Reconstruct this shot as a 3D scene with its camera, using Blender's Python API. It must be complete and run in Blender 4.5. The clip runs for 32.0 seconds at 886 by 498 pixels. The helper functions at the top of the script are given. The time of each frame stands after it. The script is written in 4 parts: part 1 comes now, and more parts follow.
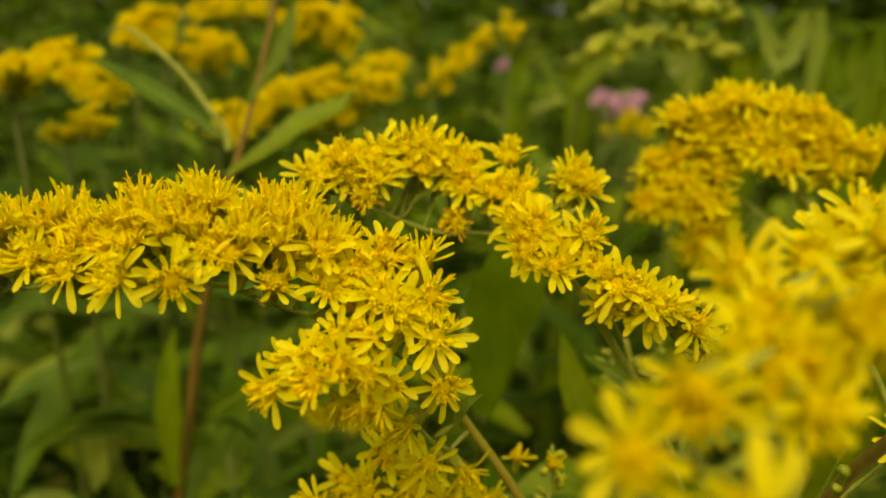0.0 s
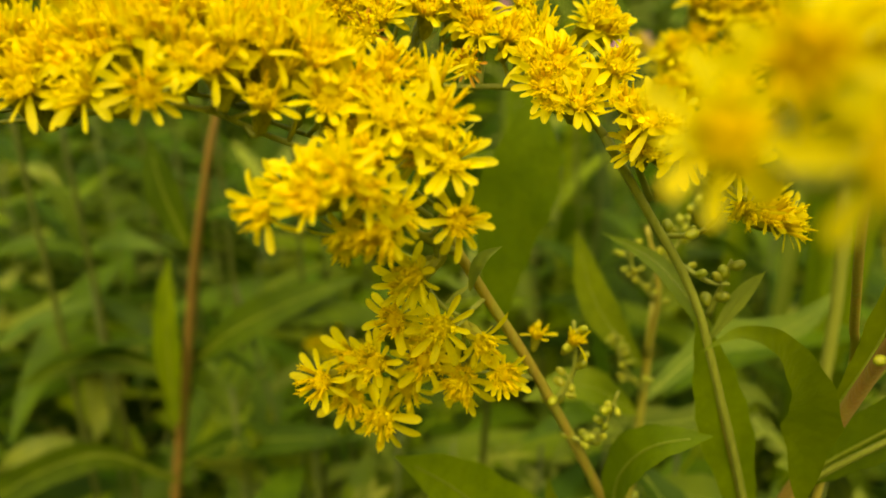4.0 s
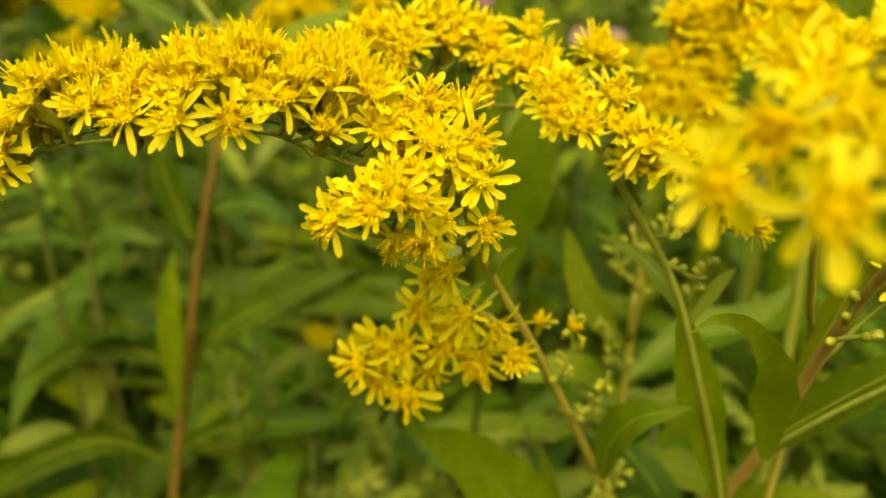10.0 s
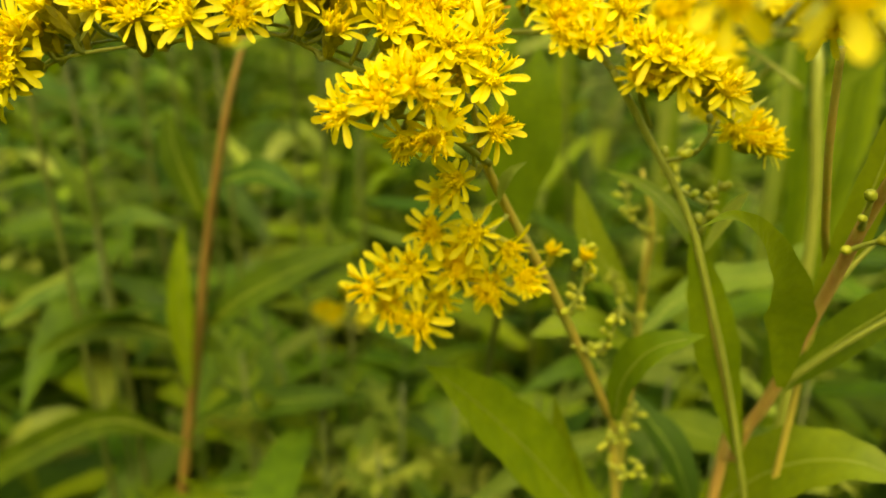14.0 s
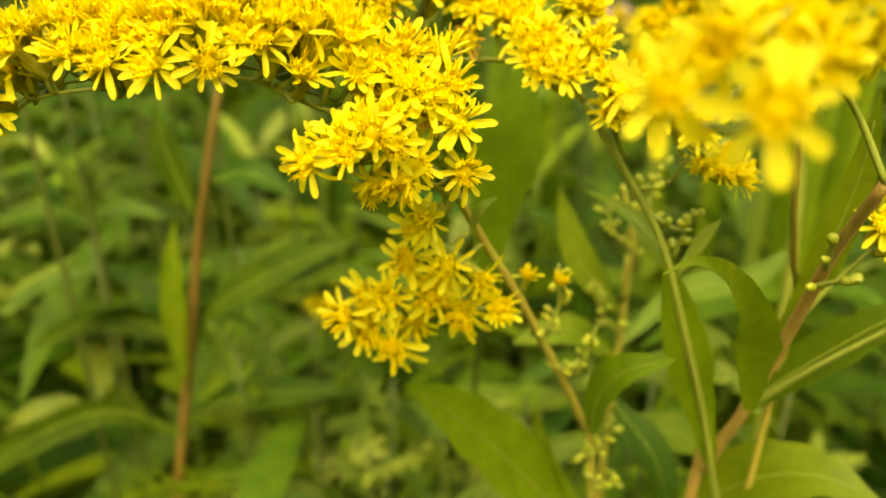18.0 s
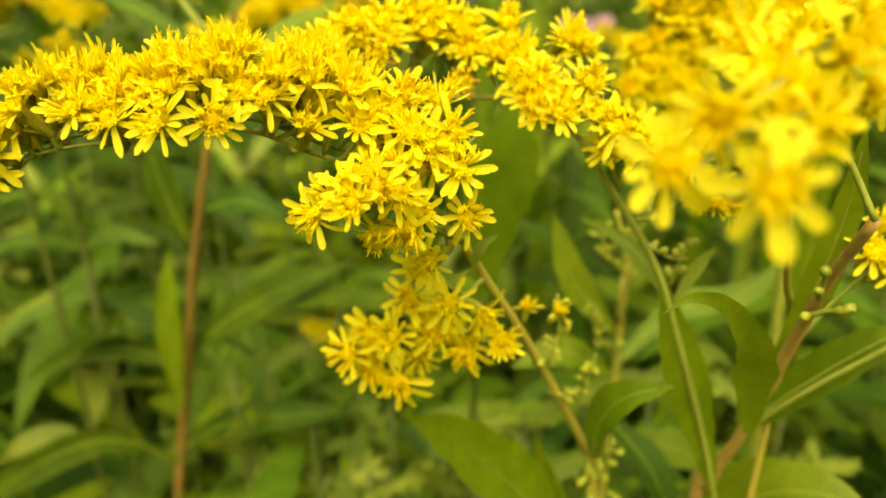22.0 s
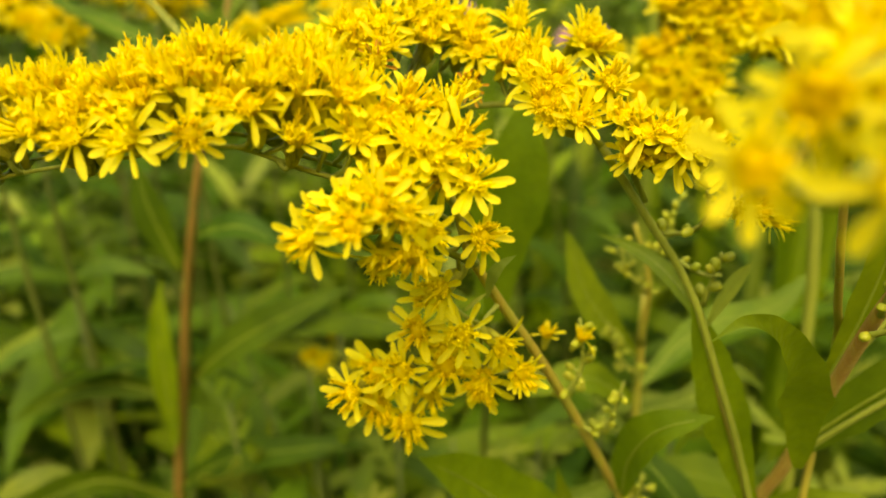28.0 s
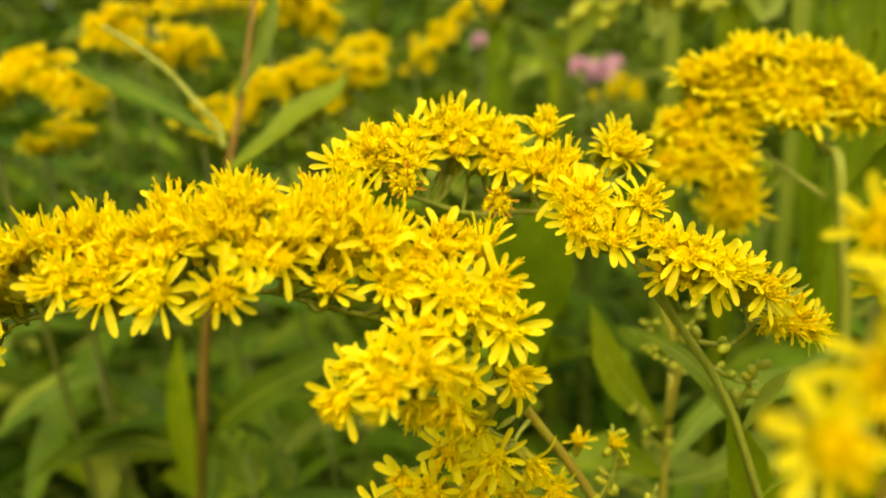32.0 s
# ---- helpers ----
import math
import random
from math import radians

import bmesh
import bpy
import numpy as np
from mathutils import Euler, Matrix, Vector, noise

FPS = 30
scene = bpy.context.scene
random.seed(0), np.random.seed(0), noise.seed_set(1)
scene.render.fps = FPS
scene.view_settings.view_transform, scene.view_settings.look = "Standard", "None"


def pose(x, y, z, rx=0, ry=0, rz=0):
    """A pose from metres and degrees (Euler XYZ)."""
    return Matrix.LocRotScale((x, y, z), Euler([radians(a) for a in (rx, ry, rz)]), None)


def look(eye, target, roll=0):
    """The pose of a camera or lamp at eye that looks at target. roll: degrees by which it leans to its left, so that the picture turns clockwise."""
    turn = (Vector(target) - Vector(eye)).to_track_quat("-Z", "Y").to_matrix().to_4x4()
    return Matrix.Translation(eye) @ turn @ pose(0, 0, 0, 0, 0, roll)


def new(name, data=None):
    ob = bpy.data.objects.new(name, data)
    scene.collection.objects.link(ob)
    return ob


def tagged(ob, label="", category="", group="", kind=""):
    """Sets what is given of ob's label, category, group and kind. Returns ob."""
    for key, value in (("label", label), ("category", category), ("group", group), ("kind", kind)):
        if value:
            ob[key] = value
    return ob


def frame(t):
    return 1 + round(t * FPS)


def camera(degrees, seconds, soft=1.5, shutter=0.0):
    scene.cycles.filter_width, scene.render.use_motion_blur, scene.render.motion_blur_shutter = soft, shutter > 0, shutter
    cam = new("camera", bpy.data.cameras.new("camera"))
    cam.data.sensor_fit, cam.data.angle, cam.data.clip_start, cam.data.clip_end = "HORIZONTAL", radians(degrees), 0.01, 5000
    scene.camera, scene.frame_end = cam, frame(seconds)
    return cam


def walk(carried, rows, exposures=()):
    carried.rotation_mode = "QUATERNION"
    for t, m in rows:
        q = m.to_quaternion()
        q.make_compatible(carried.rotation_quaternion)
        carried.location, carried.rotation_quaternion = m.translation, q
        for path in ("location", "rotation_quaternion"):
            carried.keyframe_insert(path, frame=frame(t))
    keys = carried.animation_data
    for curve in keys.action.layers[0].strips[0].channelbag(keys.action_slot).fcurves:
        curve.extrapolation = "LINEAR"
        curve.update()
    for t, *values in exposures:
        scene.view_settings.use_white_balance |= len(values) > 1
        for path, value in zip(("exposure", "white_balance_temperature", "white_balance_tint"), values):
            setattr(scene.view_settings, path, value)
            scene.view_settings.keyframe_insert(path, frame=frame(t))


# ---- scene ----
# A goldenrod in a summer meadow, seen from a few centimetres.
# Lengths are metres; flower places are given in millimetres from BASE.
cam = camera(65.4, 32.0, soft=1.7)
PATH = [
    (0, (0.00583, 0.00177, 0.95385), (0.00404, 0.05956, 0.93776), 2.46),
    (0.5, (0.00625, 0.00431, 0.95281), (0.00381, 0.06196, 0.93631), 2.08),
    (1, (0.00784, 0.00570, 0.95115), (0.00545, 0.06336, 0.93467), 1.79),
    (1.5, (0.00577, 0.00837, 0.95010), (0.00366, 0.06598, 0.93340), 1.67),
    (2, (0.00439, 0.00943, 0.94861), (0.00253, 0.06700, 0.93174), 1.31),
    (2.5, (0.00479, 0.00970, 0.94758), (0.00289, 0.06715, 0.93032), 1.17),
    (3, (0.00679, 0.00793, 0.94144), (0.00495, 0.06537, 0.92413), 1.19),
    (3.5, (0.00548, 0.00601, 0.94050), (0.00358, 0.06323, 0.92252), 1.39),
    (5.5, (0.00470, 0.00373, 0.94043), (0.00398, 0.06053, 0.92109), 2.25),
    (6, (0.00486, 0.00171, 0.94098), (0.00434, 0.05843, 0.92142), 2.15),
    (6.5, (0.00422, -0.00088, 0.94146), (0.00400, 0.05583, 0.92189), 2.14),
    (7, (0.00363, -0.00302, 0.94129), (0.00383, 0.05377, 0.92193), 2.04),
    (7.5, (0.00186, -0.00293, 0.94270), (0.00218, 0.05378, 0.92314), 2.07),
    (8, (0.00185, -0.00292, 0.94255), (0.00242, 0.05380, 0.92299), 2.08),
    (8.5, (0.00223, -0.00316, 0.94202), (0.00276, 0.05356, 0.92245), 1.93),
    (9, (0.00156, -0.00391, 0.94378), (0.00219, 0.05277, 0.92408), 1.99),
    (9.5, (0.00108, -0.00353, 0.94385), (0.00183, 0.05315, 0.92419), 2.04),
    (10, (-0.00018, -0.00449, 0.94482), (0.00063, 0.05224, 0.92531), 2.28),
    (10.5, (-0.00011, -0.00627, 0.94514), (0.00060, 0.05047, 0.92567), 2.08),
    (11, (-0.00170, -0.00791, 0.94493), (-0.00092, 0.04888, 0.92560), 2.00),
    (11.5, (-0.00068, -0.00923, 0.94519), (0.00011, 0.04769, 0.92625), 2.16),
    (12, (0.00024, -0.00973, 0.94615), (0.00086, 0.04711, 0.92695), 1.65),
    (12.5, (0.00109, -0.01116, 0.94656), (0.00179, 0.04574, 0.92751), 1.61),
    (13, (-0.00116, -0.01233, 0.94417), (-0.00043, 0.04468, 0.92549), 1.90),
    (13.5, (0.00102, -0.00884, 0.94040), (0.00118, 0.04812, 0.92157), 1.44),
    (14, (-0.00012, -0.00727, 0.93519), (-0.00003, 0.04975, 0.91652), 1.52),
    (14.5, (-0.00085, -0.00691, 0.93484), (-0.00042, 0.04938, 0.91409), 1.47),
    (16.5, (0.00035, -0.00892, 0.94081), (0.00035, 0.04722, 0.91964), 2.04),
    (17, (0.00276, -0.00797, 0.94087), (0.00254, 0.04826, 0.91991), 1.87),
    (17.5, (0.00326, -0.00712, 0.94127), (0.00311, 0.04916, 0.92046), 1.92),
    (18, (0.00284, -0.00629, 0.94170), (0.00283, 0.04996, 0.92082), 1.69),
    (18.5, (0.00102, -0.00499, 0.94125), (0.00117, 0.05140, 0.92072), 1.94),
    (19, (0.00228, -0.00245, 0.94111), (0.00235, 0.05402, 0.92082), 1.71),
    (19.5, (0.00275, -0.00241, 0.94244), (0.00286, 0.05405, 0.92211), 1.52),
    (20, (0.00237, -0.00448, 0.94428), (0.00275, 0.05186, 0.92364), 1.44),
    (20.5, (0.00288, -0.00915, 0.94433), (0.00345, 0.04735, 0.92417), 1.27),
    (21, (0.00099, -0.00794, 0.94540), (0.00171, 0.04853, 0.92512), 1.36),
    (21.5, (0.00212, -0.00804, 0.94474), (0.00299, 0.04852, 0.92471), 0.90),
    (22, (0.00137, -0.00637, 0.94530), (0.00230, 0.05011, 0.92508), 0.45),
    (22.5, (0.00198, -0.00559, 0.94464), (0.00298, 0.05096, 0.92461), 0.08),
    (23, (0.00088, -0.00458, 0.94514), (0.00190, 0.05190, 0.92493), 0.01),
    (23.5, (0.00059, -0.00407, 0.94623), (0.00126, 0.05236, 0.92582), -0.11),
    (24, (0.00058, -0.00291, 0.94520), (0.00118, 0.05368, 0.92525), -0.04),
    (24.5, (0.00063, -0.00141, 0.94659), (0.00138, 0.05511, 0.92647), -0.19),
    (26.5, (-0.00052, -0.00031, 0.94628), (0.00059, 0.05640, 0.92672), -0.44),
    (27, (0.00034, 0.00044, 0.94463), (0.00109, 0.05731, 0.92550), -0.65),
    (27.5, (0.00122, 0.00133, 0.94488), (0.00183, 0.05817, 0.92565), -1.07),
    (28, (0.00041, 0.00128, 0.94308), (0.00140, 0.05831, 0.92446), -1.28),
    (28.5, (0.00135, 0.00211, 0.94532), (0.00187, 0.05902, 0.92632), -1.37),
    (29, (0.00020, 0.00192, 0.94687), (0.00129, 0.05872, 0.92755), -1.57),
    (29.5, (0.00208, 0.00327, 0.94578), (0.00265, 0.06013, 0.92664), -1.46),
    (30, (0.00159, 0.00397, 0.94866), (0.00242, 0.06076, 0.92930), -1.16),
    (30.5, (0.00125, 0.00472, 0.95015), (0.00193, 0.06151, 0.93081), -1.50),
    (31, (0.00050, 0.00430, 0.94981), (0.00079, 0.06149, 0.93166), -1.63),
    (31.5, (0.00110, 0.00556, 0.94967), (0.00099, 0.06292, 0.93204), -2.29),
    (32, (-0.00118, 0.00582, 0.95307), (-0.00110, 0.06317, 0.93538), -2.10),

]
EXPOSURE = [(t, stops, kelvin, 10) for t, stops, kelvin in ((0.0, 0.02, 9200), (0.3, 0.38, 9250), (0.6, 0.48, 9300), (1.0, 0.42, 9550), (2.0, 0.43, 9600), (3.5, 0.49, 9550), (7.0, 0.70, 9050), (10.0, 0.66, 8950), (13.2, 0.73, 8800), (14.5, 1.01, 8650), (17.0, 1.08, 8500), (20.0, 1.02, 8400), (24.5, 0.99, 8350), (27.0, 0.86, 8550), (32.0, 0.70, 8700))]
walk(cam, [(t, look(eye, target, roll)) for t, eye, target, roll in PATH], EXPOSURE)
cam.data.dof.use_dof = True
cam.data.dof.focus_distance = 0.0625
cam.data.dof.aperture_fstop = 20.0

# ---- light: bright, soft daylight under thin cloud ----
SUN_UP, SUN_TURN = 57.0, -172.0
world = bpy.data.worlds.new("sky")
scene.world = world
world.use_nodes = True
wn = world.node_tree.nodes
sky = wn.new("ShaderNodeTexSky")
sky.sky_type = "NISHITA"
sky.sun_disc = False
sky.sun_elevation, sky.sun_rotation = radians(SUN_UP), radians(SUN_TURN)
sky.dust_density = 4.0
wn["Background"].inputs["Strength"].default_value = 0.16
world.node_tree.links.new(sky.outputs["Color"], wn["Background"].inputs["Color"])
sun = new("sun", bpy.data.lights.new("sun", "SUN"))
sun.data.energy, sun.data.angle, sun.data.color = 2.2, radians(80), (1.0, 0.96, 0.86)
sun.matrix_world = look(Vector((0, 0, 1)) + Vector((math.sin(radians(SUN_TURN)) * math.cos(radians(SUN_UP)), math.cos(radians(SUN_TURN)) * math.cos(radians(SUN_UP)), math.sin(radians(SUN_UP)))), (0, 0, 1))


# ---- materials ----
def material(name, colours, rough=0.5, through_light=0.0, grain=300.0, bump=0.15, streak=(1, 1, 1), spread=0.25, spec=0.35, veins=0.0):
    """Two tones mixed by noise at two scales, a shade per piece, fine relief, and light that passes through thin tissue."""
    m = bpy.data.materials.new(name)
    m.use_nodes = True
    nt = m.node_tree
    n, link = nt.nodes, nt.links.new
    p = n["Principled BSDF"]
    geo = n.new("ShaderNodeTexCoord")
    mp = n.new("ShaderNodeMapping")
    mp.inputs["Scale"].default_value = streak
    link(geo.outputs["Object"], mp.inputs["Vector"])
    fine, broad = n.new("ShaderNodeTexNoise"), n.new("ShaderNodeTexNoise")
    fine.inputs["Scale"].default_value, fine.inputs["Detail"].default_value = grain * 5, 4
    broad.inputs["Scale"].default_value, broad.inputs["Detail"].default_value = grain, 3
    link(mp.outputs["Vector"], fine.inputs["Vector"])
    link(mp.outputs["Vector"], broad.inputs["Vector"])
    info = n.new("ShaderNodeObjectInfo")
    island = n.new("ShaderNodeNewGeometry")
    add = n.new("ShaderNodeMath")
    add.operation = "ADD"
    link(info.outputs["Random"], add.inputs[0])
    link(island.outputs["Random Per Island"], add.inputs[1])
    frac = n.new("ShaderNodeMath")
    frac.operation = "FRACT"
    link(add.outputs[0], frac.inputs[0])
    ramp = n.new("ShaderNodeMix")
    ramp.data_type = "RGBA"
    ramp.inputs["A"].default_value, ramp.inputs["B"].default_value = (*colours[0], 1), (*colours[1], 1)
    grow = n.new("ShaderNodeMapRange")
    grow.inputs["From Min"].default_value, grow.inputs["From Max"].default_value = 0.3, 0.7
    link(broad.outputs["Fac"], grow.inputs["Value"])
    link(grow.outputs["Result"], ramp.inputs["Factor"])
    hsv = n.new("ShaderNodeHueSaturation")
    val = n.new("ShaderNodeMapRange")
    val.inputs["To Min"].default_value, val.inputs["To Max"].default_value = 1 - spread, 1 + spread
    link(frac.outputs[0], val.inputs["Value"])
    hue = n.new("ShaderNodeMapRange")
    hue.inputs["To Min"].default_value, hue.inputs["To Max"].default_value = 0.5 - spread * 0.05, 0.5 + spread * 0.05
    link(info.outputs["Random"], hue.inputs["Value"])
    link(hue.outputs["Result"], hsv.inputs["Hue"])
    link(val.outputs["Result"], hsv.inputs["Value"])
    link(ramp.outputs["Result"], hsv.inputs["Color"])
    speck = n.new("ShaderNodeMix")
    speck.data_type, speck.blend_type = "RGBA", "MULTIPLY"
    tone = n.new("ShaderNodeMapRange")
    tone.inputs["To Min"].default_value, tone.inputs["To Max"].default_value = 0.75, 1.2
    link(fine.outputs["Fac"], tone.inputs["Value"])
    speck.inputs["Factor"].default_value = 1.0
    link(hsv.outputs["Color"], speck.inputs["A"])
    link(tone.outputs["Result"], speck.inputs["B"])
    colour = speck.outputs["Result"]
    link(colour, p.inputs["Base Color"])
    p.inputs["Roughness"].default_value = rough
    p.inputs["Specular IOR Level"].default_value = spec
    rel = n.new("ShaderNodeBump")
    rel.inputs["Strength"].default_value, rel.inputs["Distance"].default_value = bump, 0.2 / grain
    link(fine.outputs["Fac"], rel.inputs["Height"])
    link(rel.outputs["Normal"], p.inputs["Normal"])
    if veins:
        # side veins that run from the rib towards the tip
        um, sep, ab, run, wave = n.new("ShaderNodeUVMap"), n.new("ShaderNodeSeparateXYZ"), n.new("ShaderNodeMath"), n.new("ShaderNodeMath"), n.new("ShaderNodeMath")
        link(um.outputs["UV"], sep.inputs["Vector"])
        shift = n.new("ShaderNodeMath")
        shift.operation, shift.inputs[1].default_value = "SUBTRACT", 0.5
        link(sep.outputs["X"], shift.inputs[0])
        ab.operation = "ABSOLUTE"
        link(shift.outputs[0], ab.inputs[0])
        run.operation, run.inputs[1].default_value = "MULTIPLY_ADD", -0.22
        link(ab.outputs[0], run.inputs[0])
        link(sep.outputs["Y"], run.inputs[2])
        times = n.new("ShaderNodeMath")
        times.operation, times.inputs[1].default_value = "MULTIPLY", 75.0
        link(run.outputs[0], times.inputs[0])
        wave.operation = "SINE"
        link(times.outputs[0], wave.inputs[0])
        sharp = n.new("ShaderNodeMapRange")
        sharp.inputs["From Min"].default_value, sharp.inputs["From Max"].default_value = 0.55, 1.0
        link(wave.outputs[0], sharp.inputs["Value"])
        vein = n.new("ShaderNodeBump")
        vein.inputs["Strength"].default_value, vein.inputs["Distance"].default_value = veins, 0.0004
        vein.invert = True
        link(sharp.outputs["Result"], vein.inputs["Height"])
        link(rel.outputs["Normal"], vein.inputs["Normal"])
        link(vein.outputs["Normal"], p.inputs["Normal"])
    if through_light:
        tr = n.new("ShaderNodeBsdfTranslucent")
        link(colour, tr.inputs["Color"])
        mixer = n.new("ShaderNodeMixShader")
        mixer.inputs["Fac"].default_value = through_light
        link(p.outputs["BSDF"], mixer.inputs[1])
        link(tr.outputs["BSDF"], mixer.inputs[2])
        link(mixer.outputs["Shader"], n["Material Output"].inputs["Surface"])
    return m


RAY = material("ray_yellow", ((0.91, 0.787, 0.03), (0.95, 0.876, 0.055)), 0.6, 0.52, 900, 0.12, (0.3, 3, 1), 0.08, 0.12)
DISC = material("disc_yellow", ((0.90, 0.705, 0.015), (0.95, 0.81, 0.035)), 0.6, 0.45, 1500, 0.2, spread=0.12, spec=0.2)
OLD = material("withered_orange", ((0.62, 0.30, 0.03), (0.75, 0.42, 0.04)), 0.6, 0.4, 900, 0.15, spread=0.15, spec=0.15)
BRACT = material("bract_green", ((0.46, 0.46, 0.03), (0.60, 0.56, 0.05)), 0.5, 0.4, 900, 0.2)
BUD = material("bud_yellow_green", ((0.30, 0.36, 0.02), (0.46, 0.48, 0.03)), 0.45, 0.15, 900, 0.2)
STEM = material("stem_green", ((0.25, 0.30, 0.028), (0.32, 0.36, 0.042)), 0.5, 0.0, 500, 0.3, (3, 3, 0.3), 0.1)
STEM_BROWN = material("stem_brown", ((0.32, 0.165, 0.028), (0.28, 0.185, 0.03)), 0.5, 0.0, 200, 0.3, (3, 3, 0.2), 0.12)
LEAF = material("leaf_green", ((0.132, 0.212, 0.006), (0.194, 0.280, 0.009)), 0.55, 0.40, 160, 0.18, (1, 1, 1), 0.22, 0.2, 0.07)
# leaf green darkened: shade among low and background leaves is put into its colour
LEAF_SHADED = material("leaf_shaded_green", ((0.043, 0.095, 0.004), (0.074, 0.145, 0.006)), 0.55, 0.35, 120, 0.2, (1, 1, 1), 0.35, 0.12, 0.08)
LEAF_HEDGE = material("leaf_hedge_green", ((0.085, 0.150, 0.010), (0.14, 0.21, 0.016)), 0.6, 0.35, 20, 0.2, spread=0.45, spec=0.15)
LEAF_PALE = material("leaf_pale_green", ((0.22, 0.30, 0.03), (0.30, 0.36, 0.035)), 0.5, 0.35, 160, 0.2, spread=0.2)
STEM_TAN = material("stem_tan", ((0.44, 0.33, 0.04), (0.39, 0.39, 0.04)), 0.5, 0.0, 300, 0.3, (3, 3, 0.2), 0.12)
STEM_RUST = material("stem_rust", ((0.46, 0.26, 0.05), (0.50, 0.37, 0.06)), 0.5, 0.0, 250, 0.3, (3, 3, 0.2), 0.12)
STEM_DARK = material("stem_dark_green", ((0.07, 0.11, 0.01), (0.11, 0.13, 0.015)), 0.6, 0.0, 300, 0.3, (3, 3, 0.2), 0.25)
LEAF_GREY = material("leaf_grey_green", ((0.085, 0.155, 0.012), (0.14, 0.215, 0.018)), 0.6, 0.35, 160, 0.3, spread=0.3, spec=0.15)
RIB_STRAW = material("leaf_rib_straw", ((0.40, 0.30, 0.05), (0.46, 0.36, 0.06)), 0.5, 0.1, 400, 0.2, spread=0.1)
RIB = material("leaf_rib", ((0.25, 0.33, 0.025), (0.30, 0.37, 0.03)), 0.5, 0.1, 400, 0.2, spread=0.1)
PINK = material("clover_pink", ((0.58, 0.30, 0.38), (0.70, 0.44, 0.50)), 0.6, 0.3, 400, 0.2, spread=0.2)
SOIL = material("meadow_soil", ((0.035, 0.04, 0.015), (0.06, 0.07, 0.02)), 0.9, 0.0, 8, 0.6, spread=0.0, spec=0.1)

BASE = Vector((0, 0, 0.9))
UP = Vector((0, 0, 1))


def mm(*p):
    return BASE + Vector(p) / 1000


# ---- shapes ----
def part(name, bm, mat, parent=None, label=""):
    """One mesh object out of a bmesh (or a ready mesh) under a thing or a part."""
    if isinstance(bm, bpy.types.Mesh):
        me = bm
    else:
        me = bpy.data.meshes.new(name)
        bm.to_mesh(me)
        bm.free()
        me.materials.append(mat)
        me.shade_smooth()
    ob = new(name, me)
    if parent is not None:
        ob.parent = parent
    return tagged(ob, label)


def thing(name, at, label, category, group="", kind=""):
    ob = new(name)
    ob.location = at
    ob.empty_display_size = 0.01
    return tagged(ob, label, category, group, kind)


def curve(points, per=6):
    """A smooth line through the points."""
    p = [Vector(q) for q in points]
    p = [p[0] * 2 - p[1]] + p + [p[-1] * 2 - p[-2]]
    out = []
    for i in range(1, len(p) - 2):
        for k in range(per):
            t = k / per
            a, b, c, d = p[i - 1:i + 3]
            out.append(0.5 * ((2 * b) + (c - a) * t + (2 * a - 5 * b + 4 * c - d) * t * t + (3 * b - a - 3 * c + d) * t ** 3))
    return out + [p[-2]]


def tube(bm, line, r0, r1, sides=7, ribs=0.0):
    """A tapered stalk along a line."""
    rings, n = [], len(line)
    side = None
    for i, q in enumerate(line):
        d = (line[min(i + 1, n - 1)] - line[max(i - 1, 0)]).normalized()
        side = (d.cross(Vector((0.3, 1, 0.1))) if side is None else side - d * side.dot(d)).normalized()
        other = d.cross(side)
        r = r0 + (r1 - r0) * i / max(n - 1, 1)
        ring = []
        for k in range(sides):
            a = 2 * math.pi * k / sides
            rr = r * (1 + (ribs if k % 2 else -ribs))
            ring.append(bm.verts.new(q + (side * math.cos(a) + other * math.sin(a)) * rr))
        rings.append(ring)
    for a, b in zip(rings, rings[1:]):
        for k in range(sides):
            bm.faces.new((a[k], a[(k + 1) % sides], b[(k + 1) % sides], b[k]))
    bm.faces.new(rings[-1])
    bm.faces.new(rings[0][::-1])


def blade(bm, line, width, face, fold=0.25, wave=0.0, seed=0, belly=0.42, base=0.18, taper=1.9):
    """A leaf along a line: pointed, folded along its rib, its margin slightly wavy; face is where its upper side looks."""
    rows, n = [], len(line)
    rng = random.Random(seed)
    across = []
    uv = bm.loops.layers.uv.verify()
    ph = rng.random() * 6
    for i, q in enumerate(line):
        t = i / (n - 1)
        d = (line[min(i + 1, n - 1)] - line[max(i - 1, 0)]).normalized()
        s = d.cross(face).normalized()
        up = s.cross(d).normalized()
        w = width / 2 * max(0.02, (base + (1 - base) * min(1, t / belly) ** 0.8) * (1 - max(0, (t - belly) / (1 - belly)) ** taper))
        row = []
        for k in (-1, -0.55, 0, 0.55, 1):
            across.append((k * 0.5 + 0.5, t))
            lift = abs(k) * fold * w + wave * w * abs(k) * math.sin(t * 17 + ph + (2 if k > 0 else 0))
            row.append(bm.verts.new(q + s * (k * w * (1 + 0.05 * math.sin(t * 40 + ph) * (abs(k) == 1))) + up * lift))
        rows.append(row)
    for a, b in zip(rows, rows[1:]):
        for k in range(4):
            bm.faces.new((a[k], a[k + 1], b[k + 1], b[k]))
    place = {v: across[i] for i, v in enumerate(v for row in rows for v in row)}
    for row in rows[:-1]:
        for f in {f for v in row for f in v.link_faces}:
            for loop in f.loops:
                if loop.vert in place:
                    loop[uv].uv = place[loop.vert]


